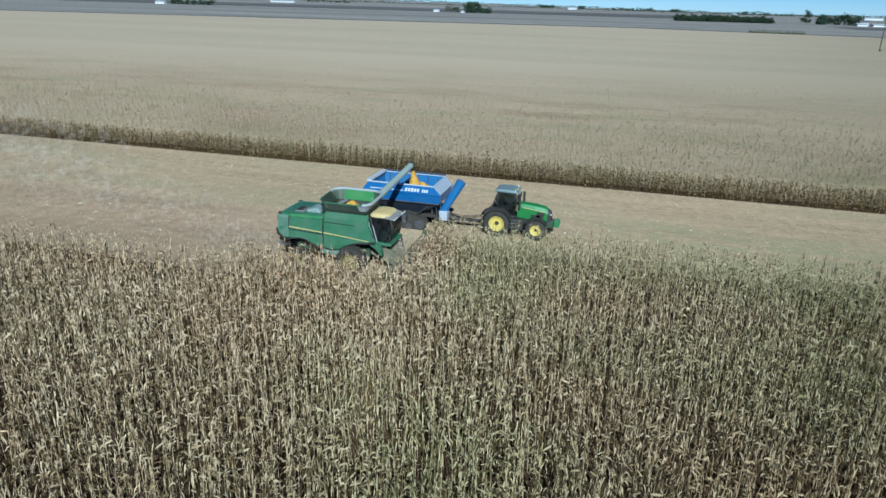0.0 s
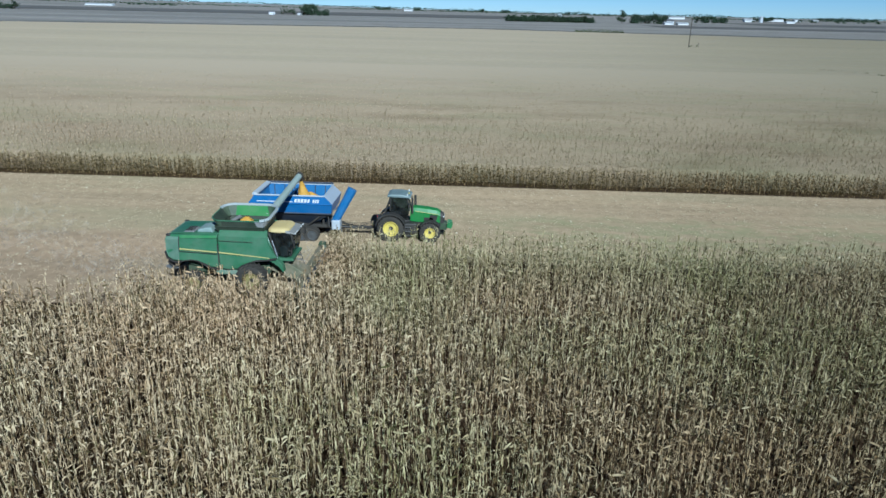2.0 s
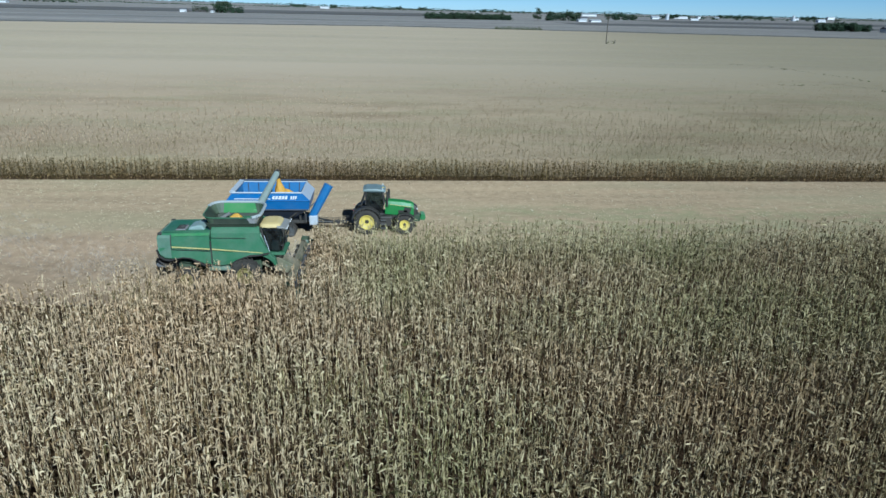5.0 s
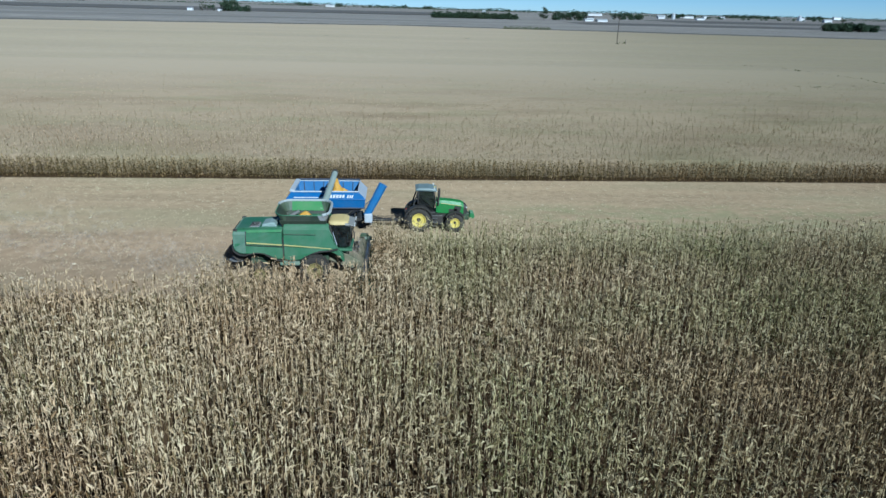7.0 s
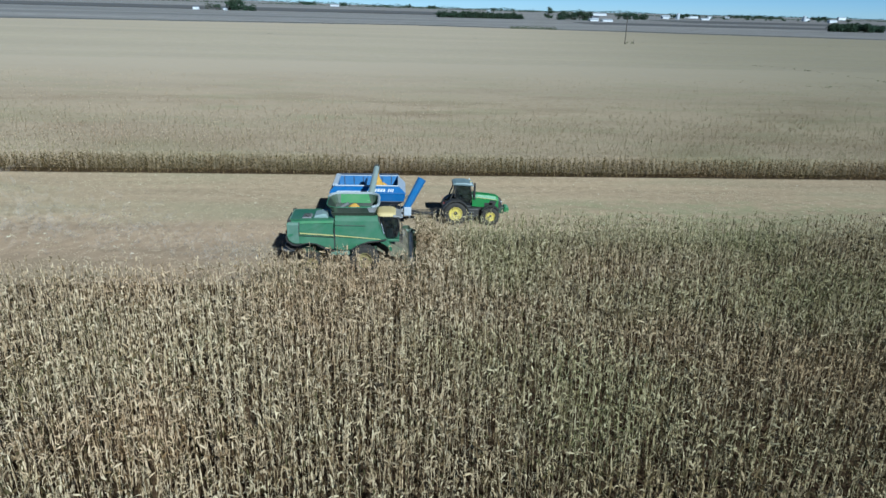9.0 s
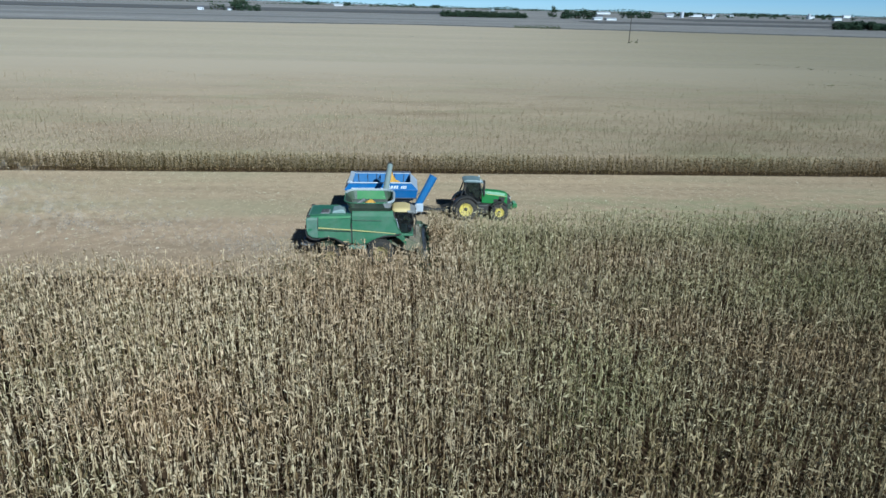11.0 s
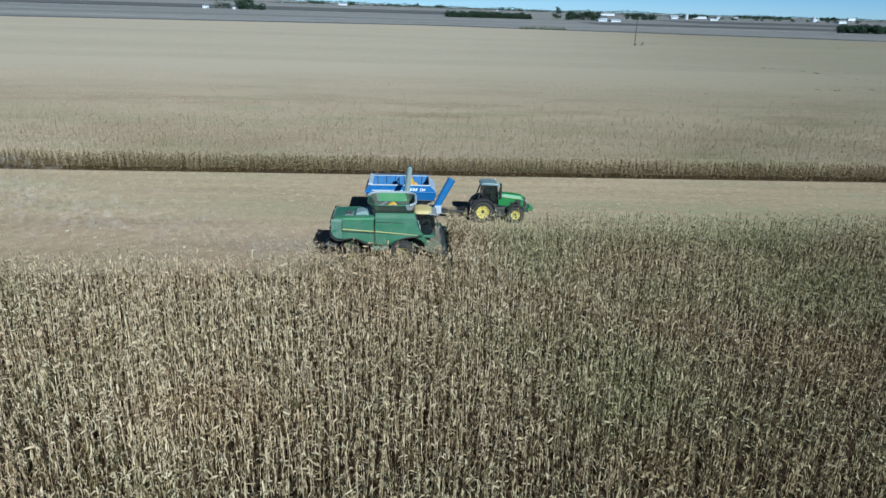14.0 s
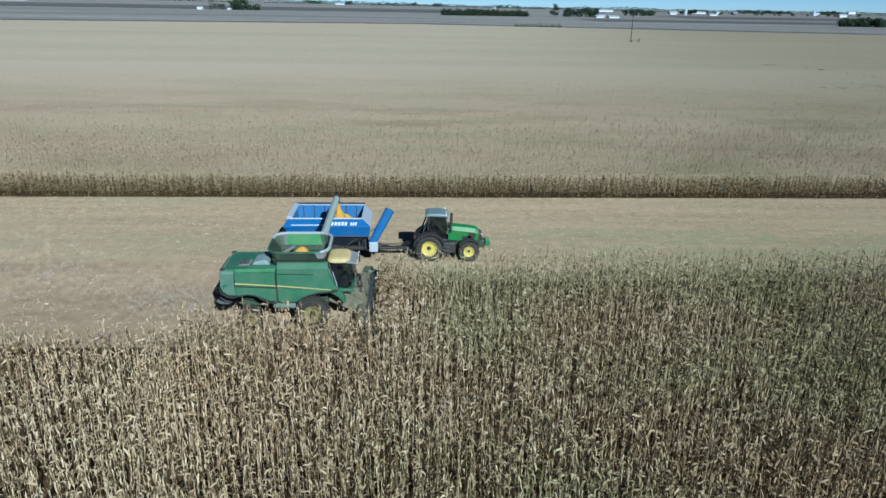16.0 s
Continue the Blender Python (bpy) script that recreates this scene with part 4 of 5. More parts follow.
def pile(name, x, y, z, rx, ry, h, label, seed):
    bm = bmesh.new()
    rings, seg = 9, 28
    loops = []
    for j in range(rings):
        f = j / (rings - 1)
        row = []
        for k in range(seg):
            a = 2 * math.pi * k / seg
            sq = 1 / max(abs(math.cos(a)), abs(math.sin(a))) ** 0.7
            px, py = rx * f * math.cos(a) * sq, ry * f * math.sin(a) * sq
            pz = h * (0.5 + 0.5 * math.cos(math.pi * min(1.0, f * 1.02))) * (1 - 0.25 * f) + 0.16 * noise.noise((px * 1.7 + seed, py * 1.7, 0)) * (1 - f)
            row.append(bm.verts.new((px, py, pz)))
        loops.append(row)
    for a, c in zip(loops, loops[1:]):
        for k in range(seg):
            bm.faces.new((a[k], a[(k + 1) % seg], c[(k + 1) % seg], c[k]))
    low = [bm.verts.new((v.co.x, v.co.y, -0.02)) for v in loops[-1]]
    for k in range(seg):
        bm.faces.new((loops[-1][k], loops[-1][(k + 1) % seg], low[(k + 1) % seg], low[k]))
    bm.faces.new(low)
    bmesh.ops.remove_doubles(bm, verts=loops[0], dist=0.001)
    ob = part(name, bm, GRAIN)
    ob.location = (x, y, z)
    return tagged(ob, label, "corn grain", kind="stuff")


# ---- grain cart ----
def cart():
    c = tagged(empty("grain_cart", -7.4, 1.2), "blue grain cart filling with golden corn on harvested ground", "grain cart")
    # hopper: rim, belt and hopper bottom, about the cart's middle
    X0, X1, Y = -2.75, 2.5, 1.78
    rim = [(X0, -Y, 3.6), (X1, -Y, 3.6), (X1, Y, 3.6), (X0, Y, 3.6)]
    belt = [(X0 - 0.45, -Y - 0.04, 3.0), (X1 + 0.6, -Y - 0.04, 3.0), (X1 + 0.6, Y + 0.04, 3.0), (X0 - 0.45, Y + 0.04, 3.0)]
    low = [(X0 + 0.1, -Y + 0.15, 2.2), (X1 + 0.45, -Y + 0.15, 2.2), (X1 + 0.45, Y - 0.15, 2.2), (X0 + 0.1, Y - 0.15, 2.2)]
    floor = [(-1.0, -0.5, 1.0), (1.2, -0.5, 1.0), (1.2, 0.5, 1.0), (-1.0, 0.5, 1.0)]

    def band(a, b, k, t=0.05):
        p = [Vector(a[k]), Vector(a[(k + 1) % 4]), Vector(b[(k + 1) % 4]), Vector(b[k])]
        n = (p[1] - p[0]).cross(p[3] - p[0])
        return slab(p, n, t)
    for k in range(4):
        part("upper_wall", band(rim, belt, k), BLUE if k in (0, 2) else BLUE_GLARE, c, "blue hopper wall" if k in (0, 2) else "blue sloped end wall, paled by painted glare")
        part("lower_wall", band(belt, low, k), BLUE, c, "blue hopper wall")
        # dark blue paints in the shadow and clutter below the hopper walls
        part("hopper_bottom", band(low, floor, k), HOPPER_DARK, c, "sloped hopper bottom with its shade painted dark")
        if k in (0, 2):
            e = [Vector(q) for q in (belt[k], belt[(k + 1) % 4])]
            part("belt_rail", tube(e[0] + Vector((0, 0.0, -0.02)), e[1] + Vector((0, 0.0, -0.02)), 0.045, None, 8), BLUE, c, "blue side rail")
            f = [Vector(q) for q in (low[k], low[(k + 1) % 4])]
            part("lower_rail", tube(f[0], f[1], 0.06, None, 8), HOPPER_DARK, c, "dark lower rail")
        a, b = Vector(rim[k]), Vector(rim[(k + 1) % 4])
        part("rim_rail", tube(a, b, 0.06, None, 8), PALE, c, "pale hopper rim")
    lining = loft([[Vector((x * 0.985, y * 0.975, 3.58)) for x, y, z in rim], [Vector((x * 0.93, y * 0.9, 2.35)) for x, y, z in low]], None, False)
    part("lining", lining, BLUE_IN, c, "bright blue inside wall")
    for k in range(6):
        x = X0 + 0.55 + 0.82 * k
        part("rib", tube((x, 1.69, 3.55), (x * 0.97, 1.44, 2.4), 0.035, None, 6), HOPPER_DARK, c, "dark rib inside the hopper")
    part("cross_bar", tube((-0.2, -Y, 3.45), (-0.2, Y, 3.45), 0.05, None, 8), BLUE, c)
    part("rolled_tarp", tube((X0 - 0.05, -Y, 3.66), (X0 - 0.05, Y, 3.66), 0.11, None, 10), PALE, c, "pale rolled tarp")
    part("tarp_bow", prism([(X0 - 0.1, 3.6), (X0 + 0.25, 3.62), (X0 + 0.25, 3.72), (X0 - 0.1, 3.78)], -Y, Y, 0.03), PALE, c, "pale tarp end cap")
    part("rolled_tarp", tube((X0, Y + 0.02, 3.7), (X1, Y + 0.02, 3.7), 0.09, None, 10), HOPPER_DARK, c, "dark rolled tarp along the rim")
    # lettering reduced to plain white bars
    yn = -Y - 0.075
    for x0, x1, z0, z1 in ((0.25, 0.42, 3.1, 3.36), (0.48, 0.66, 3.1, 3.36), (0.72, 0.92, 3.1, 3.36), (0.98, 1.16, 3.1, 3.36), (1.22, 1.38, 3.1, 3.36), (1.62, 1.74, 3.1, 3.34), (1.79, 1.91, 3.1, 3.34), (1.96, 2.08, 3.1, 3.34), (-2.6, 0.12, 3.1, 3.16)):
        part("white_bar", prism([(x0, z0), (x1, z0), (x1 + (z1 - z0) * 0.25, z1), (x0 + (z1 - z0) * 0.25, z1)], yn - 0.004, yn + 0.03, 0), WHITE, c, "white painted bar")
    # front unloading auger, folded upright
    au = part("cart_auger", tube((3.12, -1.25, 1.45), (4.5, -0.85, 4.0), 0.31, 0.37, 10), BLUE_IN, c, "blue folded unloading auger")
    part("auger_boot", box(2.95, 3.6, -1.65, -0.95, 0.95, 1.7, 0.08), PALE, au, "pale auger boot")
    part("auger_lift", tube((2.95, -1.1, 2.3), (3.9, -1.05, 3.0), 0.05, None, 8), STEEL, au, "steel lift cylinder")
    part("auger_flap", box(4.15, 4.3, -1.15, -0.6, 3.3, 3.9, 0.02), BLACK, au, "black rubber flap")
    # frame and tracks
    part("frame", box(-2.4, 3.0, -0.85, 0.85, 0.85, 1.1, 0.04), BLACK, c, "black cart frame")
    for y in (-0.8, 0.8):
        part("upright", box(2.1, 2.25, y - 0.07, y + 0.07, 1.05, 2.4, 0.02), BLACK, c, "black frame post")
        part("upright", box(-1.9, -1.75, y - 0.07, y + 0.07, 1.05, 2.4, 0.02), BLACK, c, "black frame post")
        part("brace", tube((1.0, y * 1.6, 1.1), (2.6, y * 1.6, 2.35), 0.06, None, 8), BLACK, c, "black brace")
    part("axle", box(-0.1, 0.35, -1.7, 1.7, 0.72, 1.0, 0.04), BLACK, c, "black axle")
    for s in (-1, 1):
        yc = s * 1.35
        prof = []
        for cx, cz, r, a0, a1 in ((1.45, 0.5, 0.5, -90, 60), (0.15, 0.82, 0.52, 60, 120), (-1.15, 0.5, 0.5, 120, 270)):
            for k in range(7):
                a = radians(a0 + (a1 - a0) * k / 6)
                prof.append((cx + r * math.cos(a), cz + r * math.sin(a)))
        tr = part("track", prism(prof, yc - 0.38, yc + 0.38, 0.04), RUBBER, c, "black rubber track")
        for cx, cz, r in ((1.45, 0.5, 0.36), (-1.15, 0.5, 0.36), (0.15, 0.9, 0.36), (0.6, 0.3, 0.22), (-0.3, 0.3, 0.22)):
            w = lathe([(0.02, s * 0.44), (r * 0.3, s * 0.44), (r * 0.36, s * 0.40), (r * 0.8, s * 0.395), (r, s * 0.41), (r, s * 0.3)], 20, None, (cx, yc, cz))
            part("track_wheel", w, DARK_STEEL, tr, "dark grey track wheel")
    ton = part("tongue", box(2.9, 5.95, -0.12, 0.12, 0.62, 0.84, 0.02), BLACK, c, "black drawbar tongue")
    for y in (-0.7, 0.7):
        part("tongue_brace", tube((2.9, y, 0.95), (4.6, y * 0.1, 0.74), 0.08, None, 8), BLACK, ton)
    for k in range(3):
        z = 1.0 + 0.05 * k
        bm = bmesh.new()
        pts = [Vector((3.0 + 3.0 * f, 0.15 * (k - 1), z + 0.25 * (2 * f - 1) ** 2 - 0.1)) for f in (0, 0.2, 0.4, 0.6, 0.8, 1.0)]
        for a, b in zip(pts, pts[1:]):
            tube(a, b, 0.022, None, 6, bm)
        part("hose", bm, BLACK, ton, "black hydraulic hose")
    part("jack_stand", box(3.4, 3.52, -0.34, -0.22, 0.35, 1.35, 0.02), STEEL, ton, "steel jack stand")
    part("ladder", tube((2.62, -1.3, 2.4), (2.72, -1.3, 1.1), 0.025, None, 6, tube((2.98, -1.3, 2.4), (3.02, -1.3, 1.1), 0.025, None, 6)), STEEL, c, "steel ladder")
    for y in (-1.3, 1.3):
        part("tail_lamp", box(X0 - 0.36, X0 - 0.28, y - 0.1, y + 0.1, 2.45, 2.6, 0.02), LAMP_RED, c, "red tail lamp")
    part("rear_bumper", box(X0 + 0.1, X0 + 0.25, -1.5, 1.5, 1.5, 1.7, 0.03), BLACK, c, "black rear bar")
    return c


def stream():
    """Corn falling from the spout onto the heap."""
    bm = bmesh.new()
    loops = []
    for j in range(12):
        f = j / 11
        z, r = 4.62 - 1.5 * f, 0.13 + 0.48 * f ** 1.3
        row = []
        for k in range(14):
            a = 2 * math.pi * k / 14
            rr = r * (1 + 0.25 * noise.noise((math.cos(a) * 2, math.sin(a) * 2, z * 2.5)))
            row.append(bm.verts.new((rr * math.cos(a) + 0.12 * f, rr * math.sin(a) + 0.35 * f, z)))
        loops.append(row)
    for a, c in zip(loops, loops[1:]):
        for k in range(14):
            bm.faces.new((a[k], a[(k + 1) % 14], c[(k + 1) % 14], c[k]))
    bm.faces.new(loops[0]), bm.faces.new(list(reversed(loops[-1])))
    ob = part("falling_corn", bm, GRAIN)
    ob.location = (-6.68, -0.1, 0)
    tagged(ob, "golden corn pouring from the spout into the cart", "corn grain", kind="stuff")


def dust_material(name, cover):
    """Fine dust and chaff, mostly see-through."""
    m, nt, ns, ln, b = nodes_of(name)
    b.inputs["Base Color"].default_value = (0.80, 0.69, 0.55, 1)
    b.inputs["Roughness"].default_value = 1.0
    b.inputs["Specular IOR Level"].default_value = 0.0
    clear, soft, mx, thin = ns.new("ShaderNodeBsdfTransparent"), ns.new("ShaderNodeBsdfTranslucent"), ns.new("ShaderNodeMixShader"), ns.new("ShaderNodeMixShader")
    soft.inputs[0].default_value = (0.80, 0.69, 0.55, 1)
    mx.inputs[0].default_value = 0.5
    ln.new(b.outputs[0], mx.inputs[1])
    ln.new(soft.outputs[0], mx.inputs[2])
    thin.inputs[0].default_value = cover
    ln.new(clear.outputs[0], thin.inputs[1])
    ln.new(mx.outputs[0], thin.inputs[2])
    ln.new(thin.outputs[0], ns["Material Output"].inputs[0])
    return m


def dust_cloud(name, n, start, drift, length, wide, tall, size, label, seed, material, spread=0.9):
    """Flecks that trail from start along drift, spreading and thinning."""
    rd = np.random.default_rng(seed)
    s = length * rd.random(n) ** 0.9
    side = rd.normal(0, 1, n) * (spread + wide * s)
    p = np.stack([start[0] + drift[0] * s - drift[1] * side, start[1] + drift[1] * s + drift[0] * side, start[2] + np.abs(rd.normal(0, 1, n)) * (0.7 + tall * s)], 1)
    o = rd.normal(0, 1, (n, 3, 3))
    o *= ((size + 0.012 * s) / np.linalg.norm(o, axis=2).mean(1))[:, None, None]
    v = p[:, None, :] + o
    v[..., 2] = np.maximum(v[..., 2], 0.05)
    tagged(arrays_mesh(name, v.reshape(-1, 3), np.arange(n * 3).reshape(-1, 3), material), label, "dust", kind="stuff")


THIN_DUST, CHAFF = dust_material("thin_dust", 0.09), dust_material("chaff_dust", 0.15)
dust_cloud("dust_cloud", 2400, (-13.0, -9.0, 0.2), (-0.95, 0.31), 60.0, 0.10, 0.03, 0.32, "thin tan dust drifting behind the combine", 21, THIN_DUST)
dust_cloud("chaff_dust", 260, (-4.75, -11.0, 0.7), (0.0, 1.0), 5.0, -0.02, 0.04, 0.14, "tan dust over the corn head", 22, CHAFF, 0.3)
dust_cloud("discharge_dust", 520, (-12.7, -9.6, 0.1), (-0.98, 0.2), 6.5, 0.08, 0.05, 0.17, "tan dust thrown out behind the combine", 23, CHAFF, 1.0)


# ---- tractor ----
def tractor():
    c = tagged(empty("tractor", 0.0, 1.15), "green row-crop tractor with yellow rims pulling the cart", "tractor")
    def hood_ring(x, half, low, shoulder, top, flat):
        return [Vector((x, y, z)) for y, z in ((-half, low), (-half - 0.02, shoulder), (-flat, top - 0.06), (-flat * 0.6, top), (flat * 0.6, top), (flat, top - 0.06), (half + 0.02, shoulder), (half, low))]
    part("hood", loft([hood_ring(*r) for r in ((1.45, 0.5, 1.55, 2.34, 2.64, 0.42), (1.9, 0.5, 1.5, 2.32, 2.63, 0.41), (2.8, 0.48, 1.45, 2.22, 2.55, 0.38), (3.5, 0.45, 1.42, 2.08, 2.43, 0.34), (3.74, 0.42, 1.42, 1.98, 2.3, 0.3))]), HOOD, c, "bright green engine hood")
    part("nose", loft([hood_ring(*r) for r in ((3.75, 0.41, 1.4, 1.96, 2.26, 0.29), (3.95, 0.38, 1.4, 1.88, 2.14, 0.26), (4.04, 0.32, 1.45, 1.78, 1.98, 0.2))]), BLACK, c, "black grille nose")
    for sy in (-1, 1):
        part("hood_vent", prism([(2.9, 1.62), (3.45, 1.6), (3.55, 2.0), (3.0, 2.1)], min(sy * 0.47, sy * 0.51), max(sy * 0.47, sy * 0.51), 0), BLACK, c, "black hood side screen")
    for s in (-1, 1):
        part("stripe", prism([(1.85, 2.36), (3.6, 2.12), (3.6, 2.09), (1.85, 2.31)], s * 0.5 - 0.02, s * 0.5 + 0.02, 0), STRIPE, c, "yellow hood stripe")
        part("side_grille", box(2.5, 3.2, s * 0.49 - 0.02, s * 0.49 + 0.02, 1.58, 1.85, 0), BLACK, c, "black side grille")
        part("headlight", box(3.94, 4.05, s * 0.24 - 0.1, s * 0.24 + 0.1, 1.85, 1.97, 0.02), LAMP_CLEAR, c, "clear headlight")
    part("nose_grille", box(4.0, 4.06, -0.3, 0.3, 1.45, 1.82, 0.02), BLACK, c, "black nose grille")
    part("engine", box(1.2, 3.7, -0.4, 0.4, 0.75, 1.55, 0.05), BLACK, c, "dark engine and frame")
    part("weight_bracket", box(3.7, 4.25, -0.35, 0.35, 0.85, 1.45, 0.05), GREEN_DARK, c, "dark front bracket")
    for k in range(8):
        y = -0.42 + 0.12 * k
        part("suitcase_weight", prism([(4.25, 1.05), (4.6, 1.0), (4.7, 1.2), (4.62, 1.45), (4.3, 1.5)], y - 0.05, y + 0.05, 0.015), GREEN_MID, c, "green suitcase weight")
    # cab
    cab = part("cab", loft([[Vector((x, y, 1.55)) for x, y in ((0.1, -0.62), (1.22, -0.56), (1.22, 0.56), (0.1, 0.62))],
                            [Vector((x, y, 2.4)) for x, y in ((-0.08, -0.74), (1.38, -0.66), (1.38, 0.66), (-0.08, 0.74))],
                            [Vector((x, y, 3.36)) for x, y in ((-0.02, -0.72), (1.2, -0.64), (1.2, 0.64), (-0.02, 0.72))]]), GLASS, c, "dark glass cab")
    for x, y, xb, yb in ((-0.03, -0.73, -0.08, -0.76), (1.21, -0.65, 1.39, -0.67), (-0.03, 0.73, -0.08, 0.76), (1.21, 0.65, 1.39, 0.67)):
        part("pillar", tube((x, y, 3.39), (xb, yb, 2.4), 0.05, None, 8), BLACK, cab, "black cab pillar")
    part("roof", prism([(-0.28, 3.44), (1.4, 3.38), (1.5, 3.46), (1.4, 3.58), (0.8, 3.69), (0.0, 3.68), (-0.26, 3.6)], -0.86, 0.86, 0.1), ROOF_GREY, cab, "grey-green dusty cab roof")
    part("headliner", box(-0.1, 1.25, -0.7, 0.7, 3.36, 3.43, 0.02), BLACK, cab, "black cab headliner")
    for y in (-0.7, 0.7):
        part("rear_post", tube((-0.05, y, 3.4), (-0.45, y * 1.15, 2.25), 0.06, None, 8), BLACK, cab, "black rear cab post")
    part("cab_base", box(-0.05, 1.28, -0.7, 0.7, 1.3, 1.65, 0.05), BLACK, cab, "black cab base")
    part("operator_seat", prism([(0.1, 1.7), (0.65, 1.7), (0.65, 2.1), (0.35, 2.15), (0.25, 2.8), (0.1, 2.8)], -0.27, 0.27, 0.05), BLACK, cab, "black seat seen through the glass")
    part("steering_wheel", lathe([(0.2, -0.015), (0.22, 0), (0.2, 0.015), (0.18, 0), (0.2, -0.015)], 18), BLACK, cab, "black steering wheel").matrix_basis = pose(1.0, 0, 2.45, 60, 0, 90)
    part("receiver_dome", lathe([(0.0, 0.14), (0.08, 0.12), (0.12, 0.05), (0.12, 0.0), (0.0, 0.0)], 16), YELLOW, cab, "yellow satellite receiver").matrix_basis = pose(1.3, 0, 3.5, 90, 0, 0)
    for y in (-0.7, 0.7):
        part("work_lamp", box(1.42, 1.49, y - 0.12, y + 0.12, 3.35, 3.42, 0.02), LAMP_CLEAR, cab, "clear work lamp")
        part("beacon", tube((1.25, y * 1.05, 3.48), (1.25, y * 1.05, 3.72), 0.06, 0.05, 10), LAMP_CLEAR, cab, "small roof beacon")
    for s in (-1, 1):
        part("mirror", box(1.4, 1.46, s * 1.15 - 0.12, s * 1.15 + 0.12, 2.7, 3.1, 0.02), BLACK, cab, "black mirror")
        part("mirror_arm", tube((1.36, s * 0.66, 3.1), (1.43, s * 1.15, 3.0), 0.02, None, 6), BLACK, cab)
    part("exhaust_stack", tube((1.62, -0.6, 2.2), (1.62, -0.6, 3.4), 0.085, 0.075, 12), BLACK, c, "black exhaust stack")
    part("air_stack", tube((1.75, 0.62, 2.2), (1.75, 0.62, 3.3), 0.09, 0.09, 12), BLACK, c, "black air intake stack")
    # fenders, tank, steps
    for s in (-1, 1):
        bm = bmesh.new()
        rings = []
        for k in range(11):
            a = radians(18 + 150 * k / 10)
            r0, r1 = 1.12, 1.2
            rings.append([Vector((r * math.cos(a), s * yy, 1.03 + r * math.sin(a))) for r, yy in ((r0, 0.45), (r1, 0.45), (r1, 1.25), (r0, 1.25))])
        part("fender", loft(rings, bm), BLACK, c, "black rear fender")
        part("fender_lamp", box(-1.08, -1.02, s * 0.85 - 0.09, s * 0.85 + 0.09, 1.9, 1.98, 0.02), LAMP_RED, c, "red fender lamp")
        part("fuel_tank", box(0.95, 2.0, s * 0.8 - 0.28, s * 0.8 + 0.28, 0.65, 1.5, 0.1), BLACK, c, "black moulded fuel tank")
        for k in range(3):
            part("step", box(1.1, 1.55, s * 1.12 - 0.12, s * 1.12 + 0.12, 0.55 + 0.32 * k, 0.59 + 0.32 * k, 0), STEEL, c, "steel step")
        fr = []
        for k in range(7):
            a = radians(35 + 110 * k / 6)
            fr.append([Vector((3.0 + r * math.cos(a), s * yy, 0.8 + r * math.sin(a))) for r, yy in ((0.88, 0.7), (0.96, 0.7), (0.96, 1.2), (0.88, 1.2))])
        part("front_fender", loft(fr), BLACK, c, "black front fender")
        wheel(c, 0.0, s * 0.92, 1.03, 0.56, 0.58, s, 22)
        wheel(c, 3.0, s * 0.95, 0.8, 0.46, 0.41, s, 20)
    part("rear_axle", tube((0, -0.9, 1.03), (0, 0.9, 1.03), 0.2, None, 14), GREEN_DARK, c, "dark green axle")
    part("front_axle", tube((3.0, -0.9, 0.8), (3.0, 0.9, 0.8), 0.14, None, 12), GREEN_DARK, c, "dark green front axle")
    part("transmission", box(-0.6, 1.3, -0.35, 0.35, 0.65, 1.4, 0.06), GREEN_DARK, c, "dark green transmission")
    part("three_point_hitch", prism([(-0.6, 1.3), (-1.0, 1.75), (-1.15, 1.7), (-0.9, 0.9), (-1.25, 0.65), (-1.2, 0.55), (-0.6, 0.8)], -0.45, 0.45, 0.03), BLACK, c, "black hitch arms")
    part("drawbar", box(-1.45, 0.3, -0.07, 0.07, 0.55, 0.64, 0.01), BLACK, c, "black drawbar")
    part("valve_block", box(-0.75, -0.35, -0.3, 0.3, 1.35, 1.75, 0.03), BLACK, c, "black hydraulic couplers")
    return c


combine()
cart()
pile("cart_corn_heap", -6.3, 1.1, 2.45, 1.7, 1.4, 1.05, "golden corn heaped in the blue cart", 9)
stream()
tractor()


# ---- far things ----
def tree_meshes(trunk_h, crown_r, crown_h, clumps, seed):
    """Trunk with limbs, and a ragged crown of small leaf clumps."""
    r = random.Random(seed)
    bm = tube((0, 0, -0.2), (0, 0, trunk_h), crown_r * 0.07, crown_r * 0.045, 7)
    tips = []
    for k in range(7):
        a = 2 * math.pi * k / 7 + r.uniform(-0.3, 0.3)
        z0 = trunk_h * r.uniform(0.6, 1.0)
        tip = Vector((math.cos(a) * crown_r * r.uniform(0.45, 0.8), math.sin(a) * crown_r * r.uniform(0.45, 0.8), trunk_h + crown_h * r.uniform(0.02, 0.75)))
        tube((0, 0, z0), tip, crown_r * 0.03, crown_r * 0.01, 5, bm)
        tips.append(tip)
    tips.append(Vector((0, 0, trunk_h + crown_h * 0.8)))
    vs, ts = [], []
    for k in range(clumps):
        t = r.choice(tips)
        d = Vector((r.gauss(0, 1), r.gauss(0, 1), r.gauss(0, 0.8)))
        p = t * 0.9 + d * crown_r * 0.24
        s = crown_r * r.uniform(0.11, 0.24)
        for _ in range(3):
            q = [p + Vector((r.uniform(-1, 1), r.uniform(-1, 1), r.uniform(-0.8, 0.8))) * s for _i in range(3)]
            o = len(vs)
            vs.extend(q)
            ts.append((o, o + 1, o + 2))
    return bm, np.array([tuple(v) for v in vs]), np.array(ts)


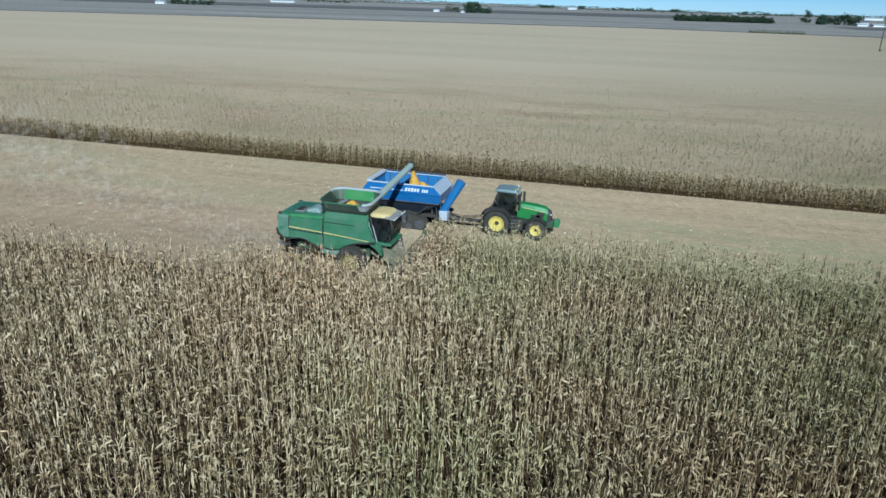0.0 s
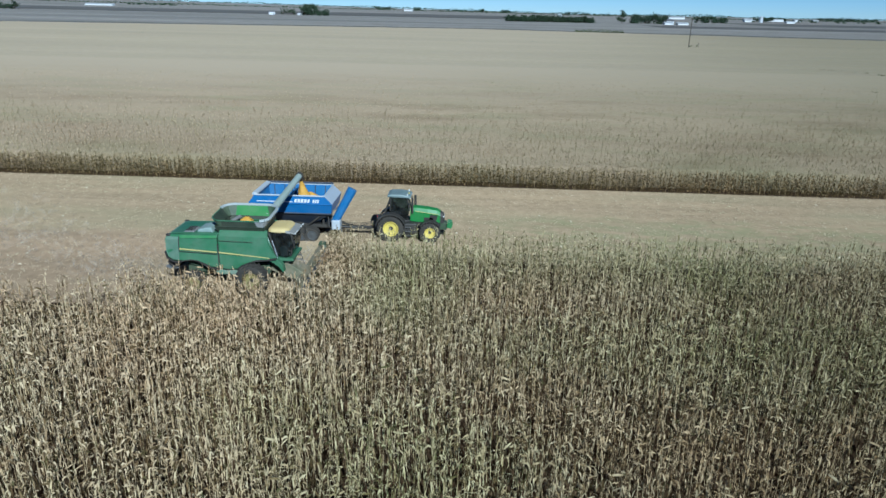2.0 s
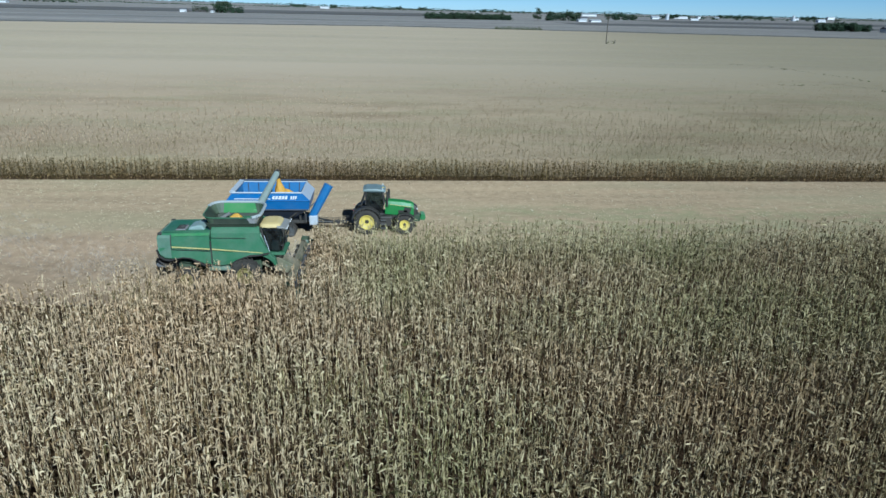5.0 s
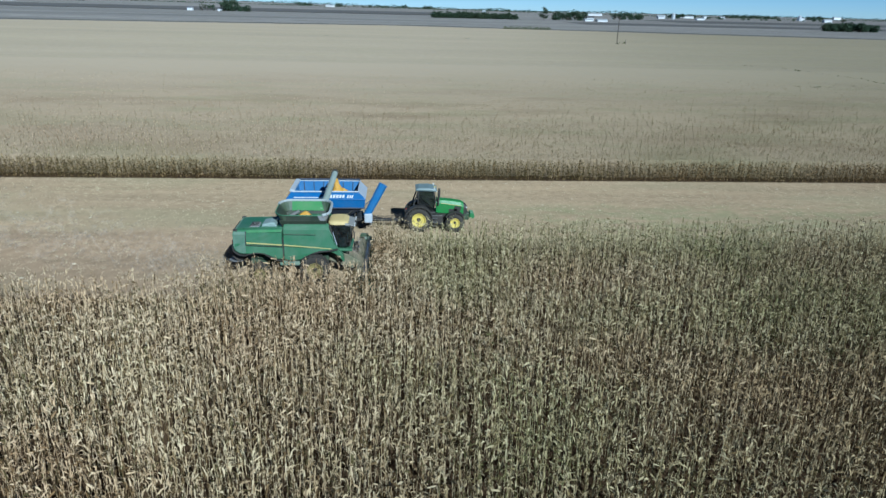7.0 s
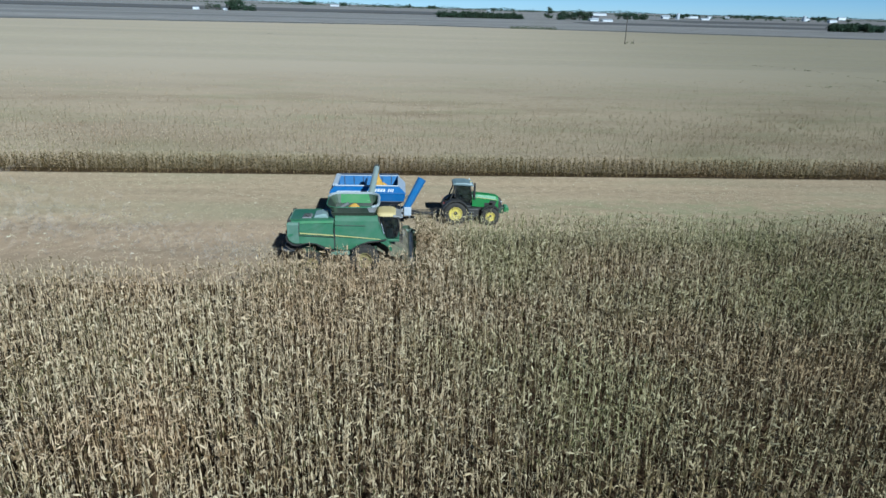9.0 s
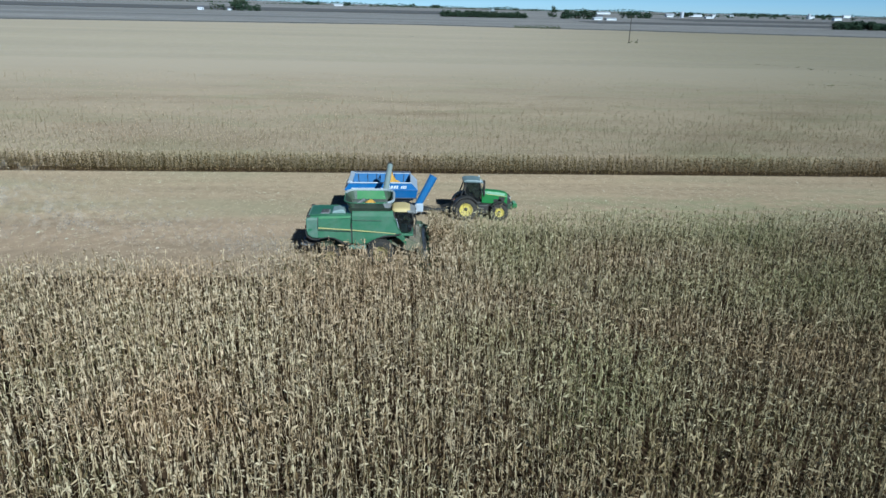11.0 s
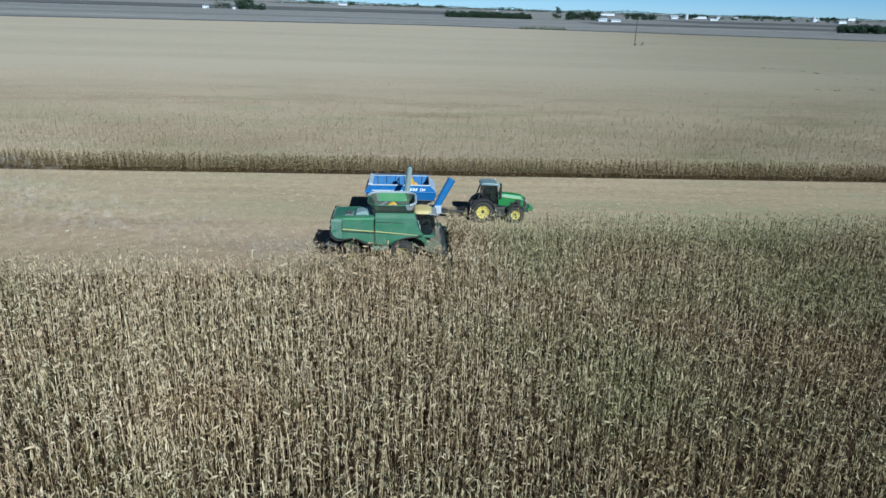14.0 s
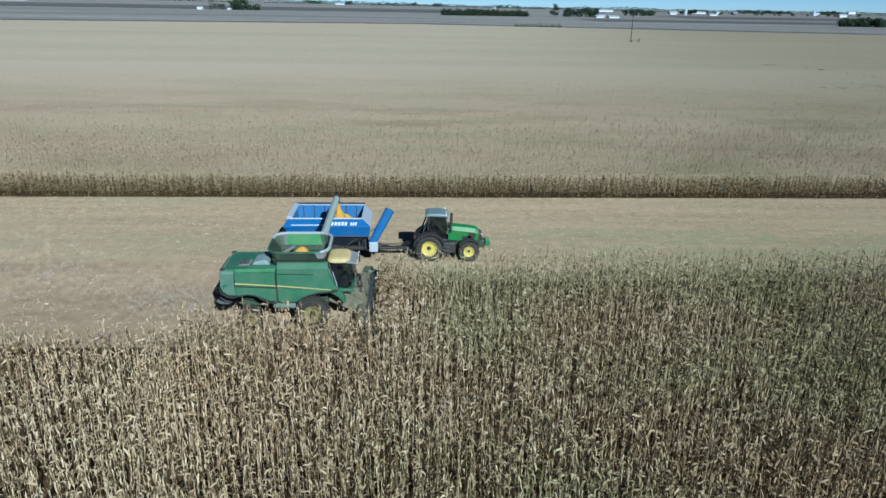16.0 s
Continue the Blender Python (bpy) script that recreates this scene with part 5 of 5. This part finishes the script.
def make_tree(kind, x, y, trunk_h, crown_r, crown_h, clumps, seed, label, material=None, group=""):
    bm, v, t = tree_meshes(trunk_h, crown_r, crown_h, clumps, seed)
    e = tagged(empty(kind, x, y, rise(x, y) - 0.1), label, "tree", group)
    part("trunk", bm, BARK, e, "brown trunk with limbs")
    cr = arrays_mesh("crown", v, t, material or FOLIAGE)
    cr.parent = e
    return e


def house(name, x, y, w, d, h, roof_h, turn, label, roof_mat, wall_mat, panes=3, category="house"):
    e = tagged(empty(name, x, y, rise(x, y) - 0.1), label, category)
    e.rotation_euler = (0, 0, radians(turn))
    part("wall", box(-w / 2, w / 2, -d / 2, d / 2, 0, h, 0), wall_mat, e)
    part("roof", loft([[Vector((sx * (w / 2 + 0.5), yy, zz)) for yy, zz in ((-d / 2 - 0.6, h - 0.15), (0, h + roof_h), (d / 2 + 0.6, h - 0.15))] for sx in (-1, 1)]), roof_mat, e)
    for k in range(panes):
        px = -w / 2 + w * (k + 0.5) / panes
        win = part("window", box(px - 0.65, px + 0.65, -d / 2 - 0.06, -d / 2 + 0.02, h * 0.35, h * 0.35 + 1.3, 0), SIDING, e, "white framed window")
        part("pane", box(px - 0.52, px + 0.52, -d / 2 - 0.1, -d / 2 - 0.05, h * 0.35 + 0.12, h * 0.35 + 1.18, 0), PANE, win, "dark pane")
    part("door", box(w * 0.3, w * 0.3 + 1.2, -d / 2 - 0.05, -d / 2 + 0.02, 0, 2.1, 0), PANE if panes else SHEET_ROOF, e, "door")
    return e


def pole(x, y, h, label):
    e = tagged(empty("utility_pole", x, y), label, "utility pole", "poles across the field")
    part("shaft", tube((0, 0, -0.3), (0, 0, h), 0.24, 0.15, 12), WOOD, e, "tapered wooden shaft")
    arm = part("cross_arm", box(-1.1, 1.1, -0.06, 0.06, h - 0.75, h - 0.6, 0.01), WOOD, e, "wooden cross arm")
    for px in (-1.0, 0.0, 1.0):
        part("insulator", tube((px, 0, h - 0.6), (px, 0, h - 0.35), 0.06, 0.04, 8), GREY, arm, "grey insulator")
    return e


pole(110.5, 302.0, 15.0, "tall weathered wooden pole standing in the corn")
post = tagged(empty("marker_post", 115.0, 302.0), "short weathered post standing in the corn", "post")
part("shaft", tube((0, 0, -0.3), (0, 0, 3.6), 0.13, 0.11, 8), WOOD, post, "weathered wooden shaft")
part("cap", tube((0, 0, 3.6), (0, 0, 3.72), 0.15, 0.1, 8), WOOD, post, "wooden post cap")
pole(114.5, 94.2, 12.5, "tall weathered wooden pole beside standing corn")

# far fields
strip("ploughed_field", 240, 1500, 830, 990, 0.04, PLOUGHED, "dark ploughed strip in the distance", "ground", 200)
margin_bm = bmesh.new()
margin_rows = []
for k in range(61):
    mx = -900 + 30 * k
    my = 549 - 0.27 * max(mx, -0.75 * mx)
    margin_rows.append((margin_bm.verts.new((mx, my - 20, 0.06)), margin_bm.verts.new((mx, my + 84 + 14 * noise.noise((mx * 0.01, 0.5, 0.0)), 0.06))))
for (a0, a1), (b0, b1) in zip(margin_rows, margin_rows[1:]):
    margin_bm.faces.new((a0, b0, b1, a1))
tagged(part("field_margin", margin_bm, PLOUGHED), "dark grassy margin behind the corn", "ground", kind="structure")
strip("dark_far_field", 500, 2600, 1150, 1500, 0.05, PLOUGHED, "dark bare field in the distance", "ground", 100)
strip("far_bare_field", -2600, 180, 1380, 1900, 0.6, PLOUGHED, "bare far field", "ground", 100)


def tree_row(n, x0, x1, y, deep, h, seed, label, group, spread=0.25, clumps=200, wide=0.5):
    """A line of single trees of about the height h."""
    rr = random.Random(seed)
    for k in range(n):
        x = x0 + (x1 - x0) * (k + rr.uniform(0.15, 0.85)) / n
        hh = h * (1 + rr.uniform(-spread, spread))
        make_tree("tree", x, y + rr.uniform(-deep, deep), hh * 0.1, hh * wide, hh * 0.82, clumps, seed * 100 + k, label, group=group)


tree_row(44, 57, 193, 1110, 8, 10.5, 1, "dark green tree in a dense far windbreak", "far windbreak", 0.2, 260, 0.55)
make_tree("tree", 254, 1180, 3.0, 8.0, 20.0, 320, 77, "tall dark green tree beside a farmstead")
tree_row(9, 266, 326, 1168, 8, 15.0, 2, "dark green farmstead tree", "farmstead trees")
tree_row(8, 447, 512, 1412, 10, 14.0, 3, "low dark green far tree", "far grove")
tree_row(6, 730, 782, 1860, 10, 14.0, 4, "low dark green far tree", "far grove")
tree_row(14, 900, 1330, 2000, 20, 7.0, 5, "small tree on the skyline", "skyline trees", 0.3, 120, 0.8)
tree_row(24, 508, 574, 765, 7, 10.5, 6, "dark green tree in a thick shelterbelt", "shelterbelt", 0.2, 260, 0.55)
tree_row(3, -325, -298, 1300, 5, 25.0, 7, "tall dark green farmyard tree", "farmyard trees", 0.15, 300, 0.42)
tree_row(4, -297, -276, 1296, 5, 14.0, 8, "dark green farmyard shrub tree", "farmyard trees")
tree_row(4, -367, -342, 1312, 5, 18.0, 9, "thin greyish farmyard tree", "farmyard trees", 0.2, 90, 0.4)
tree_row(9, -998, -896, 1312, 8, 15.0, 10, "dark green tree round a far farm", "far farm trees")
tree_row(2, -226, -203, 2600, 4, 17.0, 11, "dark far tree beside a shed", "far shed trees")
tree_row(1, 22, 40, 2800, 1, 17.0, 12, "lone dark tree on the skyline", "skyline trees")
tree_row(12, -1260, -1070, 2500, 12, 8.0, 13, "small tree on the skyline", "skyline trees", 0.3, 120, 0.8)
tree_row(10, -120, 30, 3000, 12, 9.0, 14, "small tree on the skyline", "skyline trees", 0.3, 120, 0.9)
tree_row(10, 330, 520, 2700, 12, 9.0, 15, "small tree on the skyline", "skyline trees", 0.3, 120, 0.9)

tree_row(10, 893, 957, 2200, 10, 12.0, 16, "dark far tree behind a white shed", "far shed trees", 0.3, 120, 0.8)
tree_row(26, 1436, 1655, 3000, 15, 11.0, 17, "small tree on the skyline", "skyline trees", 0.3, 90, 1.0)
tree_row(9, 1808, 1885, 3000, 12, 13.0, 18, "small tree on the skyline", "skyline trees", 0.3, 90, 0.9)
tree_row(7, -430, -360, 3000, 12, 13.0, 19, "small tree on the skyline", "skyline trees", 0.3, 90, 0.9)
tree_row(5, 110, 150, 3000, 12, 12.0, 20, "small tree on the skyline", "skyline trees", 0.3, 90, 0.9)

for hx, hy, hw, hh in ((627, 2200, 48, 5.0), (850, 2200, 34, 5.0), (905, 2140, 42, 5.0), (993, 2200, 16, 5.5), (1049, 2200, 14, 5.5), (1315, 2200, 20, 7.0), (1155, 1800, 20, 6.0), (1945, 3000, 34, 11.0)):
    house("machine_shed", hx, hy, hw, 14, hh, 2.4, (hx % 7) - 3, "pale metal farm shed far off on the plain", SHEET_ROOF, SIDING, 0, "shed")

house("farmhouse", -385, 1305, 11, 8, 5.0, 2.8, 8, "white two-storey farmhouse with a dark roof", ROOFING, SIDING, 3)
house("farmhouse", -330, 1300, 7, 7, 4.0, 2.4, -4, "small white farmhouse under tall trees", ROOFING, SIDING, 2)
house("machine_shed", -247, 2600, 32, 14, 5.0, 2.6, 3, "long white metal machine shed", SHEET_ROOF, SIDING, 0, "shed")
house("machine_shed", 313, 1108, 14, 10, 2.8, 1.5, 6, "white metal machine shed with a pale roof", SHEET_ROOF, SIDING, 0, "shed")
house("machine_shed", 333, 1100, 17, 11, 2.7, 1.4, 6, "white metal machine shed with a pale roof", SHEET_ROOF, SIDING, 0, "shed")
house("farmhouse", 322, 1130, 11, 9, 5.4, 3.0, -8, "white farmhouse between sheds and trees", ROOFING, SIDING, 3)
house("machine_shed", 695, 1800, 18, 12, 4.0, 2.2, 4, "white metal shed in the distance", SHEET_ROOF, SIDING, 0, "shed")
house("machine_shed", 748, 1675, 20, 12, 3.4, 1.8, 2, "white metal shed in the distance", SHEET_ROOF, SIDING, 0, "shed")
house("farmhouse", 584, 748, 12, 9, 4.2, 2.4, 12, "white farmhouse beside a shelterbelt", ROOFING, SIDING, 3)
house("machine_shed", -1016, 1305, 22, 12, 4.5, 2.4, 5, "white metal shed beside far trees", SHEET_ROOF, SIDING, 0, "shed")
house("machine_shed", -1200, 2200, 90, 18, 4.5, 2.4, 0, "very long white livestock shed", SHEET_ROOF, SIDING, 0, "shed")


def grain_bin(x, y, r0, h, label):
    e = tagged(empty("grain_bin", x, y), label, "grain bin", "far grain bins")
    part("wall", tube((0, 0, 0), (0, 0, h), r0, r0, 20), SHEET_ROOF, e, "ribbed pale steel wall")
    part("roof", tube((0, 0, h), (0, 0, h + r0 * 0.55), r0 * 1.03, 0.3, 20), SHEET_ROOF, e, "conical steel roof")


grain_bin(692, 1706, 4.5, 13, "tall pale steel grain bin far away")
grain_bin(150, 1200, 4.0, 11, "pale steel grain bin behind the windbreak")
grain_bin(1240, 2080, 5.0, 14, "tall pale steel grain bin on the skyline")


def scrub(x0, x1, y, deep, h, n, label, seed):
    rs = np.random.default_rng(seed)
    p = np.stack([rs.uniform(x0, x1, n), y + rs.normal(0, deep, n), np.abs(rs.normal(0, h * 0.45, n)).clip(0, h)], 1)
    o = rs.uniform(-0.55, 0.55, (n, 3, 3))
    v = (p[:, None, :] + o)
    v[..., 2] = np.maximum(v[..., 2], 0.0)
    tagged(arrays_mesh("scrub", v.reshape(-1, 3), np.arange(n * 3).reshape(-1, 3), SCRUB), label, "scrub", kind="stuff")


scrub(88, 128, 545, 2.0, 3.2, 1800, "green scrub along the field boundary", 3)
# tufts added in place of a thin shadow in the corn gap here
scrub(110.0, 114.5, 93.6, 0.5, 2.2, 90, "tufts marking the dark patch at a pole foot", 5)
scrub(109.5, 115.5, 302.5, 0.5, 2.2, 70, "tufts marking the dark patch at a pole foot", 6)


def weed_line(points, n, h, label, seed):
    """A thin line of low weeds winding through the corn tops."""
    rs = np.random.default_rng(seed)
    pts = np.array(points, float)
    f = rs.random(n) * (len(pts) - 1)
    i = np.floor(f).astype(int)
    xy = pts[i] + (pts[i + 1] - pts[i]) * (f - i)[:, None] + rs.normal(0, 0.3, (n, 2))
    v = np.concatenate([xy, 1.5 + np.abs(rs.normal(0, h, (n, 1)))], 1)[:, None, :] + rs.uniform(-0.3, 0.3, (n, 3, 3))
    tagged(arrays_mesh("weeds", v.reshape(-1, 3), np.arange(n * 3).reshape(-1, 3), SCRUB), label, "weeds", kind="stuff")


weed_line([(112, 172), (121, 158), (122, 140), (124, 128), (122, 116)], 120, 0.07, "olive weeds winding through pale corn", 31)
weed_line([(92, 104), (97, 104.5), (101.5, 105.5)], 55, 0.1, "short line of olive weeds among corn", 32)


def far_woods(x0, x1, y, h, n, label, seed):
    """A thin broken belt of woods along the skyline."""
    rs = np.random.default_rng(seed)
    x = rs.uniform(x0, x1, n)
    tall = np.array([max(0.0, 0.55 + noise.noise((v * 0.004, seed, 0.0)) + 0.5 * noise.noise((v * 0.017, seed, 4.0))) for v in x]) * h
    yy = y + rs.normal(0, 12, n)
    base = np.array([rise(a, b) for a, b in zip(x, yy)])
    c = np.stack([x, yy, base + tall * rs.random(n)], 1)
    v = c[:, None, :] + rs.uniform(-1, 1, (n, 3, 3)) * np.array([7.0, 4.0, 2.6])
    v[..., 2] = np.maximum(v[..., 2], base[:, None])
    tagged(arrays_mesh("far_woods", v.reshape(-1, 3), np.arange(n * 3).reshape(-1, 3), FOLIAGE), label, "woods", kind="stuff")


far_woods(-3600, 4600, 4300, 13.0, 9000, "dark green woods along the skyline", 41)
far_woods(-1900, 2600, 2750, 6.0, 3500, "low dark green hedges far off", 42)
